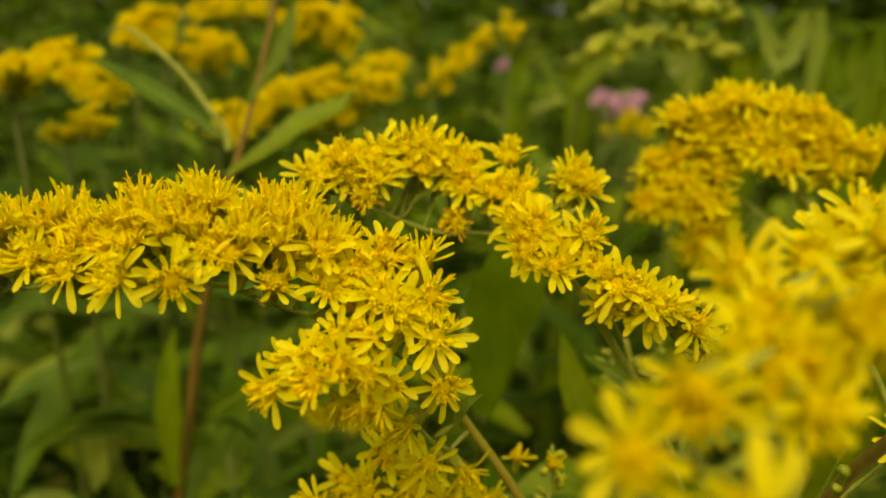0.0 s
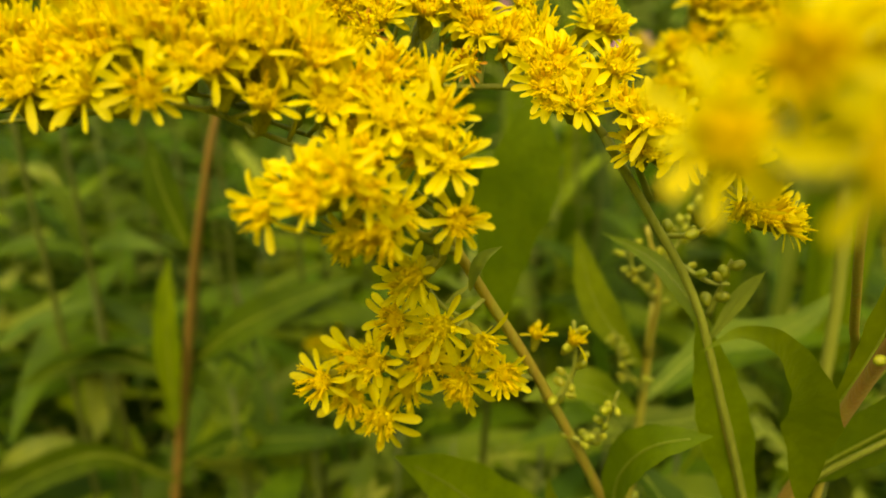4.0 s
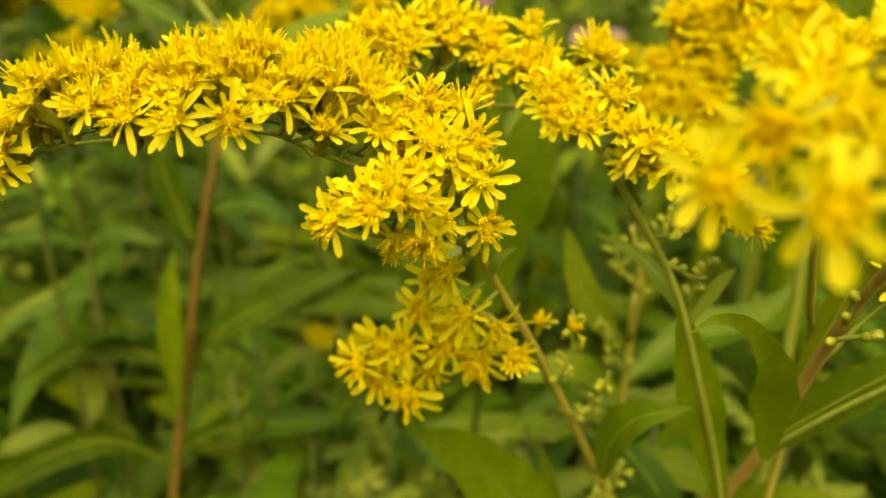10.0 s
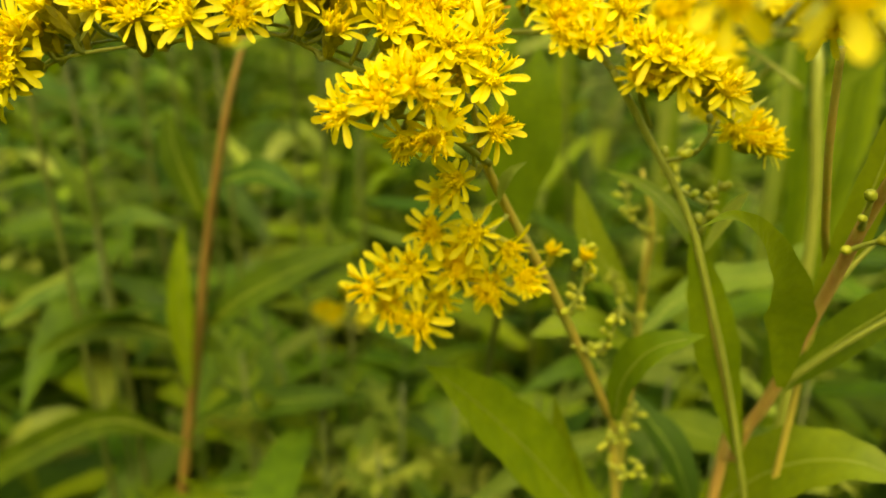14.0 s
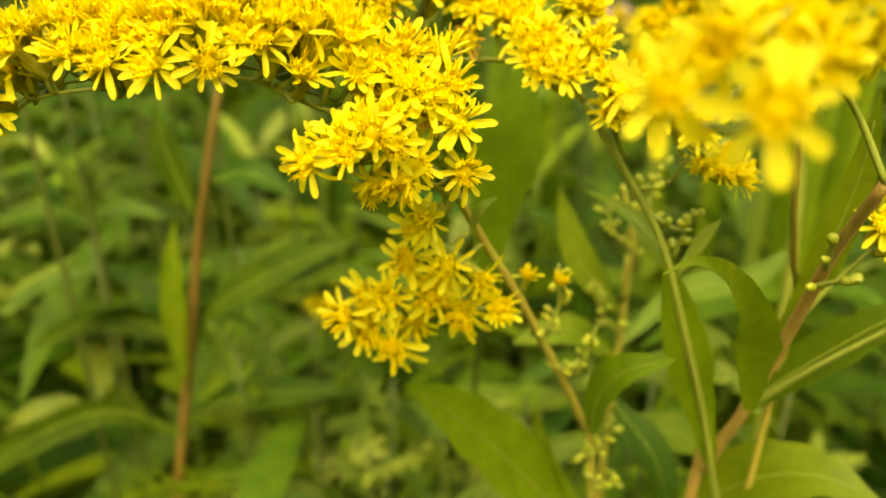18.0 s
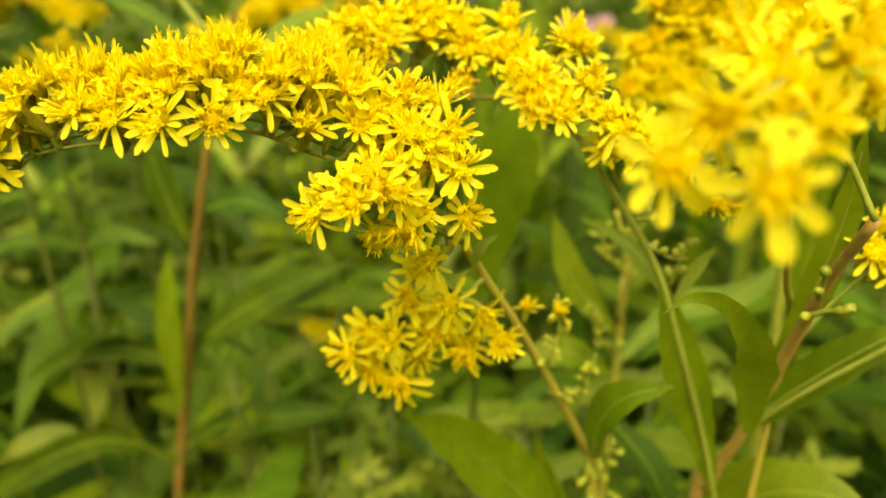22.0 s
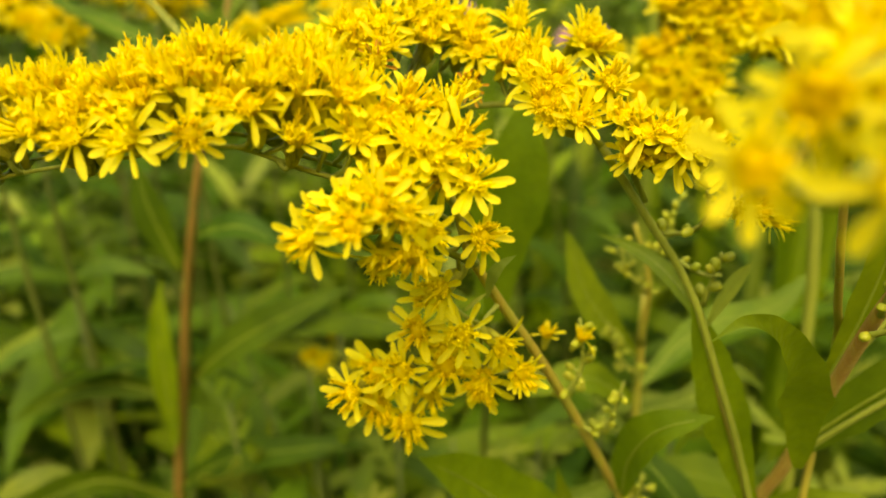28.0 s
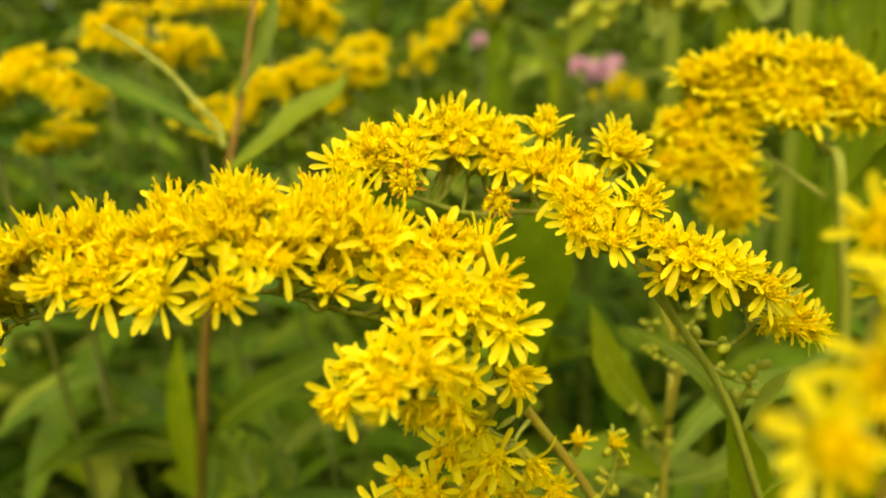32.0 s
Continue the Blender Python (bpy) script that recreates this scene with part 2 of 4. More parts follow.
def leaf(parent, points, width, face, mat=LEAF, label="", fold=0.25, wave=0.06, rib=0.0, per=6, seed=0, belly=0.42, taper=1.9):
    line = [q - parent.location for q in curve([mm(*p) for p in points], per)]
    bm = bmesh.new()
    blade(bm, line, width / 1000, Vector(face), fold, wave, seed, belly, 0.18, taper)
    ob = part("leaf", bm, mat, parent, label)
    if rib:
        bm = bmesh.new()
        tube(bm, [q + Vector(face).normalized() * rib * 0.0004 for q in line[:-2]], rib / 1000, rib / 4000, 5)
        part("midrib", bm, RIB_STRAW if rib > 0.4 else RIB, ob, "straw-coloured midrib" if rib > 0.4 else "")
    return ob


# ---- flower heads ----
SPOON = ((0, 0.15), (0.14, 0.24), (0.32, 0.38), (0.52, 0.46), (0.70, 0.50), (0.84, 0.47), (0.94, 0.36), (1.0, 0.16))
NEEDLE = ((0, 0.34), (0.2, 0.36), (0.45, 0.36), (0.66, 0.40), (0.80, 0.50), (0.90, 0.48), (0.97, 0.30), (1.0, 0.08))


def petal_mesh(curl, length, width, notch, outline=SPOON, cup=0.2):
    """One ray: a strap with two shallow grooves, widest near its blunt tip."""
    bm = bmesh.new()
    rows = []
    for i, (t, w) in enumerate(outline):
        row = []
        for k in (-1, -0.5, 0, 0.5, 1):
            x = length * (t - (notch if (i == len(outline) - 1 and k == 0) else 0) - 0.03 * abs(k) * (i > 5))
            groove = 0.05 if abs(k) == 0.5 else 0.0
            z = -curl * length * t * t + (abs(k) * cup * (1 - 0.6 * t) - groove) * width
            row.append(bm.verts.new((x, k * w * width, z)))
        rows.append(row)
    for a, b in zip(rows, rows[1:]):
        for k in range(4):
            bm.faces.new((a[k], b[k], b[k + 1], a[k + 1]))
    me = bpy.data.meshes.new("ray_floret")
    bm.to_mesh(me)
    bm.free()
    me.materials.append(RAY)
    me.shade_smooth()
    return me


PETALS = [petal_mesh(c, l / 1000, w / 1000, nt) for c, l, w, nt in
          ((0.05, 2.7, 0.68, 0.02), (0.18, 2.9, 0.76, 0.03), (-0.08, 2.6, 0.60, 0.02), (0.30, 2.7, 0.74, 0.03), (0.10, 2.3, 0.52, 0.01), (-0.15, 2.6, 0.66, 0.03), (0.48, 2.9, 0.70, 0.04), (0.22, 2.7, 0.62, 0.04))]


def disc_mesh(count, seed):
    """The small tubular florets in the middle of a head, with their lobes and anthers."""
    rng = random.Random(seed)
    bm = bmesh.new()
    tube(bm, [Vector((0, 0, -0.0002)), Vector((0, 0, 0.0004)), Vector((0, 0, 0.0009))], 0.00095, 0.0006, 8)
    for j in range(count):
        a, r = j * 2.4, 0.00082 * math.sqrt((j + 0.3) / count)
        lean = Vector((math.cos(a), math.sin(a), 0)) * rng.uniform(0.15, 0.7)
        d = (UP + lean).normalized()
        p = Vector((math.cos(a) * r, math.sin(a) * r, 0))
        h = rng.uniform(0.0010, 0.0022)
        tube(bm, [p, p + d * h * 0.6, p + d * h], 0.00014, 0.00024, 5)
        s = d.cross(Vector((0.2, 0.9, 0.3))).normalized()
        o = d.cross(s)
        top = p + d * h
        for k in range(5):
            b = k * 1.2566 + a
            out = s * math.cos(b) + o * math.sin(b)
            w = d.cross(out) * 0.00013
            tip = top + out * rng.uniform(0.0004, 0.0006) + d * 0.00025
            v = [bm.verts.new(q) for q in (top + out * 0.0002 - w, top + out * 0.0002 + w, tip)]
            bm.faces.new(v)
        if rng.random() < 0.7:
            tube(bm, [top, top + d * rng.uniform(0.0004, 0.0009)], 0.00010, 0.00006, 4)
    me = bpy.data.meshes.new("disc")
    bm.to_mesh(me)
    bm.free()
    me.materials.append(DISC)
    me.shade_smooth()
    return me


DISCS = [disc_mesh(c, s) for c, s in ((11, 1), (14, 2), (10, 3), (13, 4))]


def cup_mesh(seed):
    """The narrow green cup of overlapping bracts below a head."""
    rng = random.Random(seed)
    bm = bmesh.new()
    tube(bm, [Vector((0, 0, -0.0036)), Vector((0, 0, -0.0028)), Vector((0, 0, -0.0012)), Vector((0, 0, 0.0001))], 0.00045, 0.00085, 8)
    for tier, (z, r) in enumerate(((-0.0032, 0.00055), (-0.0022, 0.0007), (-0.0012, 0.00085))):
        for k in range(6):
            a = k * 1.0472 + tier * 0.52 + rng.uniform(-0.1, 0.1)
            out, w = Vector((math.cos(a), math.sin(a), 0)), Vector((-math.sin(a), math.cos(a), 0)) * 0.00032
            q = out * r + Vector((0, 0, z))
            v = [bm.verts.new(x) for x in (q - w * 0.7, q + w * 0.7, q + w + Vector((0, 0, 0.0008)) + out * 0.00012, q + Vector((0, 0, 0.0015)) + out * 0.0002, q - w + Vector((0, 0, 0.0008)) + out * 0.00012)]
            bm.faces.new(v)
    me = bpy.data.meshes.new("bract_cup")
    bm.to_mesh(me)
    bm.free()
    me.materials.append(BRACT)
    return me


CUPS = [cup_mesh(s) for s in (5, 6, 7)]


def petal_places(rng, opened, least=11, most=16):
    """Where the rays of one head stand: turn, lift from the axis, size."""
    n = rng.randint(least, most)
    for k in range(n):
        turn = 2 * math.pi * (k + rng.uniform(-0.25, 0.25)) / n
        lift = radians(90 - opened + rng.uniform(-20, 20))
        yield Matrix.Rotation(turn, 4, "Z") @ Matrix.Translation((0.0007, 0, 0)) @ Matrix.Rotation(-lift, 4, "Y") @ Matrix.Rotation(rng.uniform(-0.55, 0.55), 4, "X"), rng.uniform(0.78, 1.14)


def rays_mesh(opened, seed):
    """All rays of a head in one mesh, for heads that stay far off."""
    rng = random.Random(seed)
    bm = bmesh.new()
    for m, s in petal_places(rng, opened):
        first = len(bm.verts)
        bm.from_mesh(rng.choice(PETALS))
        bm.verts.ensure_lookup_table()
        bmesh.ops.transform(bm, matrix=m @ Matrix.Scale(s, 4), verts=bm.verts[first:])
    me = bpy.data.meshes.new("ray_ring")
    bm.to_mesh(me)
    bm.free()
    me.materials.append(RAY)
    me.shade_smooth()
    return me


WIDE = [petal_mesh(c, l / 1000, w / 1000, nt) for c, l, w, nt in ((0.12, 2.6, 0.74, 0.05), (0.3, 2.7, 0.80, 0.07), (0.02, 2.5, 0.68, 0.04), (0.45, 2.6, 0.76, 0.06))]
STAR = [petal_mesh(c, l / 1000, w / 1000, nt) for c, l, w, nt in ((0.05, 3.0, 1.10, 0.04), (0.25, 3.1, 1.20, 0.05), (-0.05, 2.8, 1.0, 0.03))]
SLIM = [petal_mesh(c, l / 1000, w / 1000, 0, NEEDLE, 0.7) for c, l, w in ((0.0, 2.6, 0.34), (0.08, 3.0, 0.38), (-0.06, 2.3, 0.32), (0.04, 2.8, 0.30))]
FADED = [petal_mesh(c, l / 1000, w / 1000, 0, NEEDLE, 0.6) for c, l, w in ((0.1, 2.2, 0.34), (-0.2, 2.0, 0.40), (0.3, 1.8, 0.36))]
for me in FADED:
    me.materials[0] = OLD
FAR_RAYS = [rays_mesh(o, s) for s, o in enumerate((35, 50, 60, 70, 80))]


def flower_head(plant, at, facing, rng, near=True, size=1.0, broad=0):
    """One head: cup of bracts, disc florets and a ring of rays, looking along facing."""
    z = facing.normalized()
    turn = z.to_track_quat("Z", "Y").to_matrix().to_4x4() @ Matrix.Rotation(rng.uniform(0, 6.28), 4, "Z")
    head = new("flower_head", rng.choice(CUPS))
    head.parent = plant
    head.matrix_basis = Matrix.Translation(at - plant.location) @ turn @ Matrix.Scale(size, 4)
    disc = new("disc", rng.choice(DISCS))
    disc.parent = head
    upright = z.z > 0.78
    opened = rng.uniform(10, 34) if upright else rng.uniform(42, 80)
    if near:
        if upright and not broad:
            # erect slender rays in the middle, a few spread ones round them
            sets = ((7, 10, SLIM, rng.uniform(6, 20)), (4, 6, PETALS, rng.uniform(50, 78)))
        else:
            sets = (((10, 14, PETALS, opened), (9, 11, WIDE, opened), (7, 9, STAR, max(opened, 66)), (10, 14, FADED, 40))[broad],)
        for least, most, shapes, wide in sets:
            for m, s in petal_places(rng, wide, least, most):
                ray = new("ray_floret", rng.choice(shapes))
                ray.parent = head
                ray.matrix_basis = m @ Matrix.Scale(s, 4)
    else:
        ray = new("ray_ring", rng.choice(FAR_RAYS))
        ray.parent = head
    return head


def flowering_branch(plant, axis, heads, seed, near=True, size=1.0, thick=0.55, lean=(0, -0.5, 0.4), mat=STEM, label="", hug=1.0, broad=0):
    """A branch with its pedicels, and the heads that stand on it."""
    rng = random.Random(seed)
    line = curve([mm(*p) for p in axis], 6)
    bm = bmesh.new()
    tube(bm, [q - plant.location for q in line], thick / 1000, thick / 2200, 7, 0.06)
    for p in heads:
        q = mm(*p)
        root = min(line, key=lambda v: (v - q).length)
        d = (q - root).normalized() * hug + Vector(lean)
        d = (d.normalized() + Vector((rng.uniform(-1, 1), rng.uniform(-1, 1), rng.uniform(-1, 1))) * 0.25).normalized()
        flower_head(plant, q, d, rng, near, size * rng.uniform(0.92, 1.1), broad)
        foot = q - d * 0.0033 * size
        tube(bm, [v - plant.location for v in curve([root, root.lerp(foot, 0.55) + Vector((0, 0, -0.0006)), foot], 3)], 0.00022, 0.0003, 5)
        if rng.random() < 0.6:
            v = root.lerp(foot, 0.5)
            blade(bm, [v - plant.location + Vector((0.0008, -0.0003, 0.0008)) * k * rng.uniform(0.8, 1.2) for k in range(4)], 0.0007, Vector((0, -1, 1)))
    part("flowering_branch", bm, mat, plant, label)


def fill(heads, rng, count, reach):
    """More heads between the given ones, a little behind them."""
    out = []
    for _ in range(count):
        a = rng.choice(heads)
        b = min((h for h in heads if h != a), key=lambda h: sum((u - v) ** 2 for u, v in zip(a, h)))
        out.append(tuple((u + v) / 2 + rng.uniform(-reach, reach) * 0.6 + back for u, v, back in zip(a, b, (0, reach, -reach * 0.4))))
    return out


def bud_spray(plant, axis, count, seed, spread=3.0, size=1.0):
    """A small side branch with closed round buds."""
    rng = random.Random(seed)
    line = curve([mm(*p) for p in axis], 5)
    bm = bmesh.new()
    tube(bm, [q - plant.location for q in line], 0.00035, 0.0002, 6)
    for i in range(count):
        q = line[int((i + 0.5) / count * (len(line) - 1))]
        d = Vector((rng.uniform(-1, 1), rng.uniform(-1, 0.6), rng.uniform(-0.2, 1))).normalized()
        c = q + d * rng.uniform(0.4, 1.0) * spread / 1000
        tube(bm, [q - plant.location, q.lerp(c, 0.6) - plant.location, c - plant.location], 0.00018, 0.0002, 5)
        b = bmesh.new()
        bmesh.ops.create_uvsphere(b, u_segments=8, v_segments=6, radius=0.0005 * size * rng.uniform(0.75, 1.15))
        for v in b.verts:
            v.co.z *= 1.2
            v.co.z += 0.0002 * (1 if v.co.z > 0 else 0)
        ob = part("flower_bud", b, BUD, plant)
        ob.matrix_basis = Matrix.Translation(c - plant.location) @ d.to_track_quat("Z", "Y").to_matrix().to_4x4()
    part("bud_branch", bm, STEM, plant)


def stem_to_ground(plant, points, r0, r1, mat, label=""):
    """A stem from the ground through the given places."""
    line = curve([mm(*p) for p in points], 6)
    bm = bmesh.new()
    tube(bm, [q - plant.location for q in line], r0 / 1000, r1 / 1000, 8, 0.05)
    return part("stem", bm, mat, plant, label)


# ---- ground and far hedge ----
bm = bmesh.new()
size, cells = 400.0, 24
bmesh.ops.create_grid(bm, x_segments=cells, y_segments=cells, size=size)
part("ground", bm, SOIL)
tagged(bpy.data.objects["ground"], "dark soil and short grass of a meadow", "ground", kind="structure")


def leaf_cloud(name, count, place, length, width, mat, seed, label, category):
    """Many small folded leaves as one object of stuff."""
    rng = np.random.default_rng(seed)
    p = place(rng, count)
    d = rng.normal(size=(count, 3)) * (1, 1, 0.6) + (0, 0, 0.1)
    d /= np.linalg.norm(d, axis=1, keepdims=True)
    f = rng.normal(size=(count, 3)) * 0.6 + (0, -0.5, 0.9)
    s = np.cross(d, f)
    s /= np.linalg.norm(s, axis=1, keepdims=True)
    u = np.cross(s, d)
    ln = (length * rng.uniform(0.6, 1.3, count))[:, None]
    w = (width * rng.uniform(0.7, 1.2, count))[:, None] / 2
    droop = rng.uniform(0.0, 0.35, count)[:, None]
    v = np.stack([p, p + d * ln * 0.4 + s * w + u * w * 0.3, p + d * ln * 0.42 - u * ln * droop * 0.2, p + d * ln * 0.4 - s * w + u * w * 0.3,
                  p + d * ln * 0.75 + s * w * 0.6 - u * ln * droop * 0.4, p + d * ln * 0.75 - s * w * 0.6 - u * ln * droop * 0.4, p + d * ln - u * ln * droop], 1).reshape(-1, 3)
    k = np.arange(count)[:, None] * 7
    faces = [tuple(r) for q in ((0, 1, 2), (0, 2, 3), (1, 4, 2), (2, 5, 3), (2, 4, 6), (2, 6, 5)) for r in (k + np.array(q)).tolist()]
    me = bpy.data.meshes.new(name)
    me.from_pydata(v.tolist(), [], faces)
    me.materials.append(mat)
    return tagged(new(name, me), label, category, kind="stuff")


def hedge_place(rng, n):
    a = rng.uniform(0, 2 * math.pi, n)
    r = 3.4 + rng.uniform(-0.5, 0.6, n) + 0.3 * np.sin(a * 7)
    return np.stack([r * np.cos(a), 0.1 + r * np.sin(a), rng.uniform(0.0, 2.5, n) * (0.85 + 0.15 * np.sin(a * 4 + 1))], 1)


leaf_cloud("hedge_leaves", 52000, hedge_place, 0.19, 0.09, LEAF_HEDGE, 3, "dense green hedge leaves round the meadow", "hedge")


def under_place(rng, n):
    a, r = rng.uniform(0, 2 * math.pi, n), 2.9 * rng.uniform(0.0, 1, n) ** 0.62
    x, y = r * np.cos(a), 0.1 + r * np.sin(a)
    near = np.hypot(x, y - 0.05) < 0.2
    z = 0.02 + rng.uniform(0, 1, n) ** 0.8 * np.where(near, 0.62, 0.80)
    return np.stack([x, y, z], 1)


leaf_cloud("undergrowth", 48000, under_place, 0.09, 0.015, LEAF_SHADED, 4, "tangled green leaves of the meadow undergrowth", "undergrowth")
leaf_cloud("meadow_grass", 30000, under_place, 0.075, 0.008, LEAF_GREY, 8, "pale narrow grass and small leaves in the meadow", "grass")

# ---- the goldenrod in the middle, nodding to one side ----
LEFT_ARM = [(-36.5, 58.0, 35.7), (-30.5, 56.0, 36.0), (-27.4, 56.0, 35.2), (-22.6, 55.0, 35.2), (-17.7, 54.0, 35.5), (-13.5, 56.0, 37.3), (-10.2, 57.0, 34.5), (-5.4, 57.0, 34.7), (-1.2, 60.0, 36.6), (-0.7, 57.0, 33.8), (-35.1, 59.5, 37.2), (-30.9, 58.5, 38.1), (-27.4, 58.0, 37.2), (-24.8, 57.5, 37.0), (-22.3, 57.5, 37.9), (-19.1, 57.0, 38.9), (-15.7, 56.5, 37.8), (-12.3, 56.5, 39.0), (-9.7, 57.5, 38.2), (-6.3, 57.5, 37.7), (-3.4, 58.5, 35.6)]
LEFT_TOP = [(-36.8, 59.0, 37.1), (-33.1, 59.0, 38.3), (-30.1, 59.0, 38.8), (-27.0, 59.0, 38.3), (-23.9, 58.5, 39.0), (-20.9, 58.5, 39.7), (-18.2, 58.5, 40.4), (-16.1, 59.0, 40.4), (-17.1, 57.0, 39.4), (-12.6, 58.5, 39.7), (-9.7, 58.5, 39.5), (-7.4, 59.0, 39.0), (-5.2, 59.5, 37.7), (-29.0, 60.5, 38.9), (-23.2, 61.0, 40.3), (-17.6, 61.0, 41.2), (-11.2, 61.5, 40.2), (-8.7, 61.5, 40.0)]
LEFT_END = [(-44.8, 58.0, 28.1), (-42.5, 57.0, 30.4), (-40.7, 58.0, 29.4), (-42.2, 58.0, 32.3), (-40.0, 58.0, 31.2), (-39.3, 58.0, 33.5), (-43.3, 60.0, 28.0), (-38.4, 60.0, 33.6)]
SHOULDER = [(3.3, 58.0, 33.9), (3.8, 57.0, 30.5), (0.8, 57.0, 32.6), (1.5, 59.0, 30.6), (-3.1, 60.0, 32.5), (2.1, 61.0, 36.0)]
MIDDLE = [(-8.8, 51.0, 27.8), (-5.3, 50.5, 29.1), (-3.3, 51.0, 30.4), (-6.2, 53.0, 29.8), (-1.6, 52.0, 29.5), (-4.2, 54.0, 31.2), (-0.9, 53.5, 25.8), (-3.6, 54.5, 25.3), (4.5, 57.0, 25.9), (0.1, 55.0, 27.0), (-8.0, 54.0, 28.4), (1.3, 59.0, 20.7), (-1.7, 55.0, 31.0)]
LOWER = [(-8.4, 66.0, 6.3), (-3.0, 66.0, 8.6), (-1.2, 67.0, 12.9), (-2.7, 67.5, 1.8), (1.8, 67.5, 8.4), (5.6, 68.0, 6.4), (-6.2, 69.5, 2.8), (2.2, 69.5, 10.0), (-6.0, 70.0, 7.0), (-0.2, 70.0, 3.7)]
LOWSIDE = [(3.4, 64.0, 13.7), (0.2, 64.0, 17.8), (7.1, 66.0, 11.5), (5.5, 67.0, 6.4), (9.4, 66.0, 8.1)]

rng = random.Random(11)
goldenrod = thing("goldenrod_plant", (0.075, 0.16, 0), "goldenrod with a nodding plume of small yellow daisy heads", "plant", "goldenrods in the meadow")
stem_to_ground(goldenrod, [(75, 160, -905), (70, 140, -600), (52, 105, -200), (27.4, 84, -30), (24.9, 82, -19), (14, 74, 3.3), (7.6, 70, 14.5), (4.1, 66, 21.5), (2.8, 64, 26.7), (0.4, 63, 30.7)], 0.85, 0.35, STEM_TAN, "thin brownish green stem")
AXIS = [(2.2, 64.0, 24.2), (-3.3, 62.0, 28.5), (-10.5, 60.0, 31.5), (-16.6, 58.5, 33.9), (-26.2, 59.5, 32.8), (-36.0, 61.0, 31.3), (-41.3, 62.0, 28.9), (-45.7, 62.0, 26.1)]
flowering_branch(goldenrod, AXIS, LEFT_ARM + LEFT_END, 1, lean=(0, -0.55, 0.15), thick=0.30)
flowering_branch(goldenrod, [(x, y + 1.6, z + 0.8) for x, y, z in AXIS], LEFT_TOP + fill(LEFT_ARM + LEFT_TOP, rng, 26, 1.6), 12, lean=(0, -0.15, 2.0), hug=0.6, thick=0.24)
flowering_branch(goldenrod, [(2.8, 64, 26.7), (0.5, 62, 30.5), (2.1, 62.0, 32.1), (3.7, 61.0, 30.0)], SHOULDER, 2, thick=0.4)
flowering_branch(goldenrod, [(4.5, 62.0, 21.7), (1.0, 58.0, 24.7), (-2.3, 56.0, 26.9), (-6.4, 54.0, 27.1)], MIDDLE, 3, size=0.9, thick=0.4, lean=(-0.3, -0.75, 0.0), hug=0.55, broad=1)
flowering_branch(goldenrod, [(14, 74, 3.3), (7.4, 72.5, 4.6), (0.6, 71.0, 4.9), (-6.4, 70.5, 2.4)], LOWER, 4, size=1.15, thick=0.35, lean=(-0.25, -1.0, 0.3), hug=0.3, broad=1)
flowering_branch(goldenrod, [(7.6, 70.0, 14.5), (5.4, 68.0, 12.1), (6.6, 70.0, 5.0)], LOWSIDE, 5, thick=0.3, lean=(0, -0.8, 0))
bud_spray(goldenrod, [(16, 75.5, -1), (18, 75, 4), (17.5, 75, 10)], 16, 21, 1.7)
bud_spray(goldenrod, [(19, 77, -6), (22.0, 77, -6), (23.5, 76, 1)], 14, 22, 1.6)
bud_spray(goldenrod, [(25, 82, -24), (27.5, 81, -22), (28, 80, -16)], 18, 23, 1.9)
bud_spray(goldenrod, [(26, 83, -28), (29, 82, -30), (30, 81, -26)], 10, 27, 1.8)
for p, d in (((13.5, 74, 8.5), (0.1, -0.3, 1)), ((17.5, 74, 8.0), (0.4, -0.3, 0.8)), ((10.5, 71.5, 5.0), (0.7, -0.7, 0.1))):
    flower_head(goldenrod, mm(*p), Vector(d), rng, True, 0.62)
leaf(goldenrod, [(5.9, 66.5, 16.4), (6.3, 65.5, 18.8), (7.1, 65.0, 20.4), (8.6, 64.5, 21.6)], 1.3, (-0.3, -0.9, 0.4), LEAF_PALE, "tiny pale leaf on the stem")
leaf(goldenrod, [(25.5, 80, -18.6), (24.9, 76, -10.1), (26.8, 72, -3.5), (32.0, 69.0, 0.1)], 6, (-0.4, -0.6, 0.8), LEAF, "narrow green leaf curving over", rib=0.25)
leaf(goldenrod, [(40, 96, -66), (26.6, 92, -46.3), (14.3, 86, -28.6), (5.0, 80, -16.2), (-1.9, 74, -7.6)], 12, (0.5, -0.8, 0.7), LEAF, "broad pointed green leaf", rib=0.3)
leaf(goldenrod, [(27, 98, -75), (24.4, 95, -52.4), (21.5, 92, -35.7), (18.5, 90, -20.9)], 6.5, (-0.2, -1, 0.3), LEAF, "upright green leaf", rib=0.2)

# ---- the goldenrod behind it, its plume arching over ----
ARM = [(-11.2, 75.0, 40.9), (-7.8, 76.0, 42.6), (-4.2, 77.0, 43.2), (-3.9, 75.0, 40.9), (-1.3, 78.0, 43.9), (1.1, 79.0, 44.0), (0.7, 77.0, 41.6), (3.4, 80.0, 43.0), (5.8, 80.0, 42.6), (10.6, 82.0, 42.7), (8.8, 77.0, 39.5), (5.9, 78.0, 40.1), (12.0, 77.0, 40.0), (13.2, 72.0, 37.3), (11.3, 74.0, 37.6), (17.4, 79.0, 41.3), (18.9, 79.0, 40.1), (18.2, 70.0, 37.1), (15.1, 69.0, 33.9), (-9.1, 76.0, 40.7), (-6.8, 76.0, 41.1), (12.2, 71.0, 35.3), (4.2, 79.0, 41.2)]
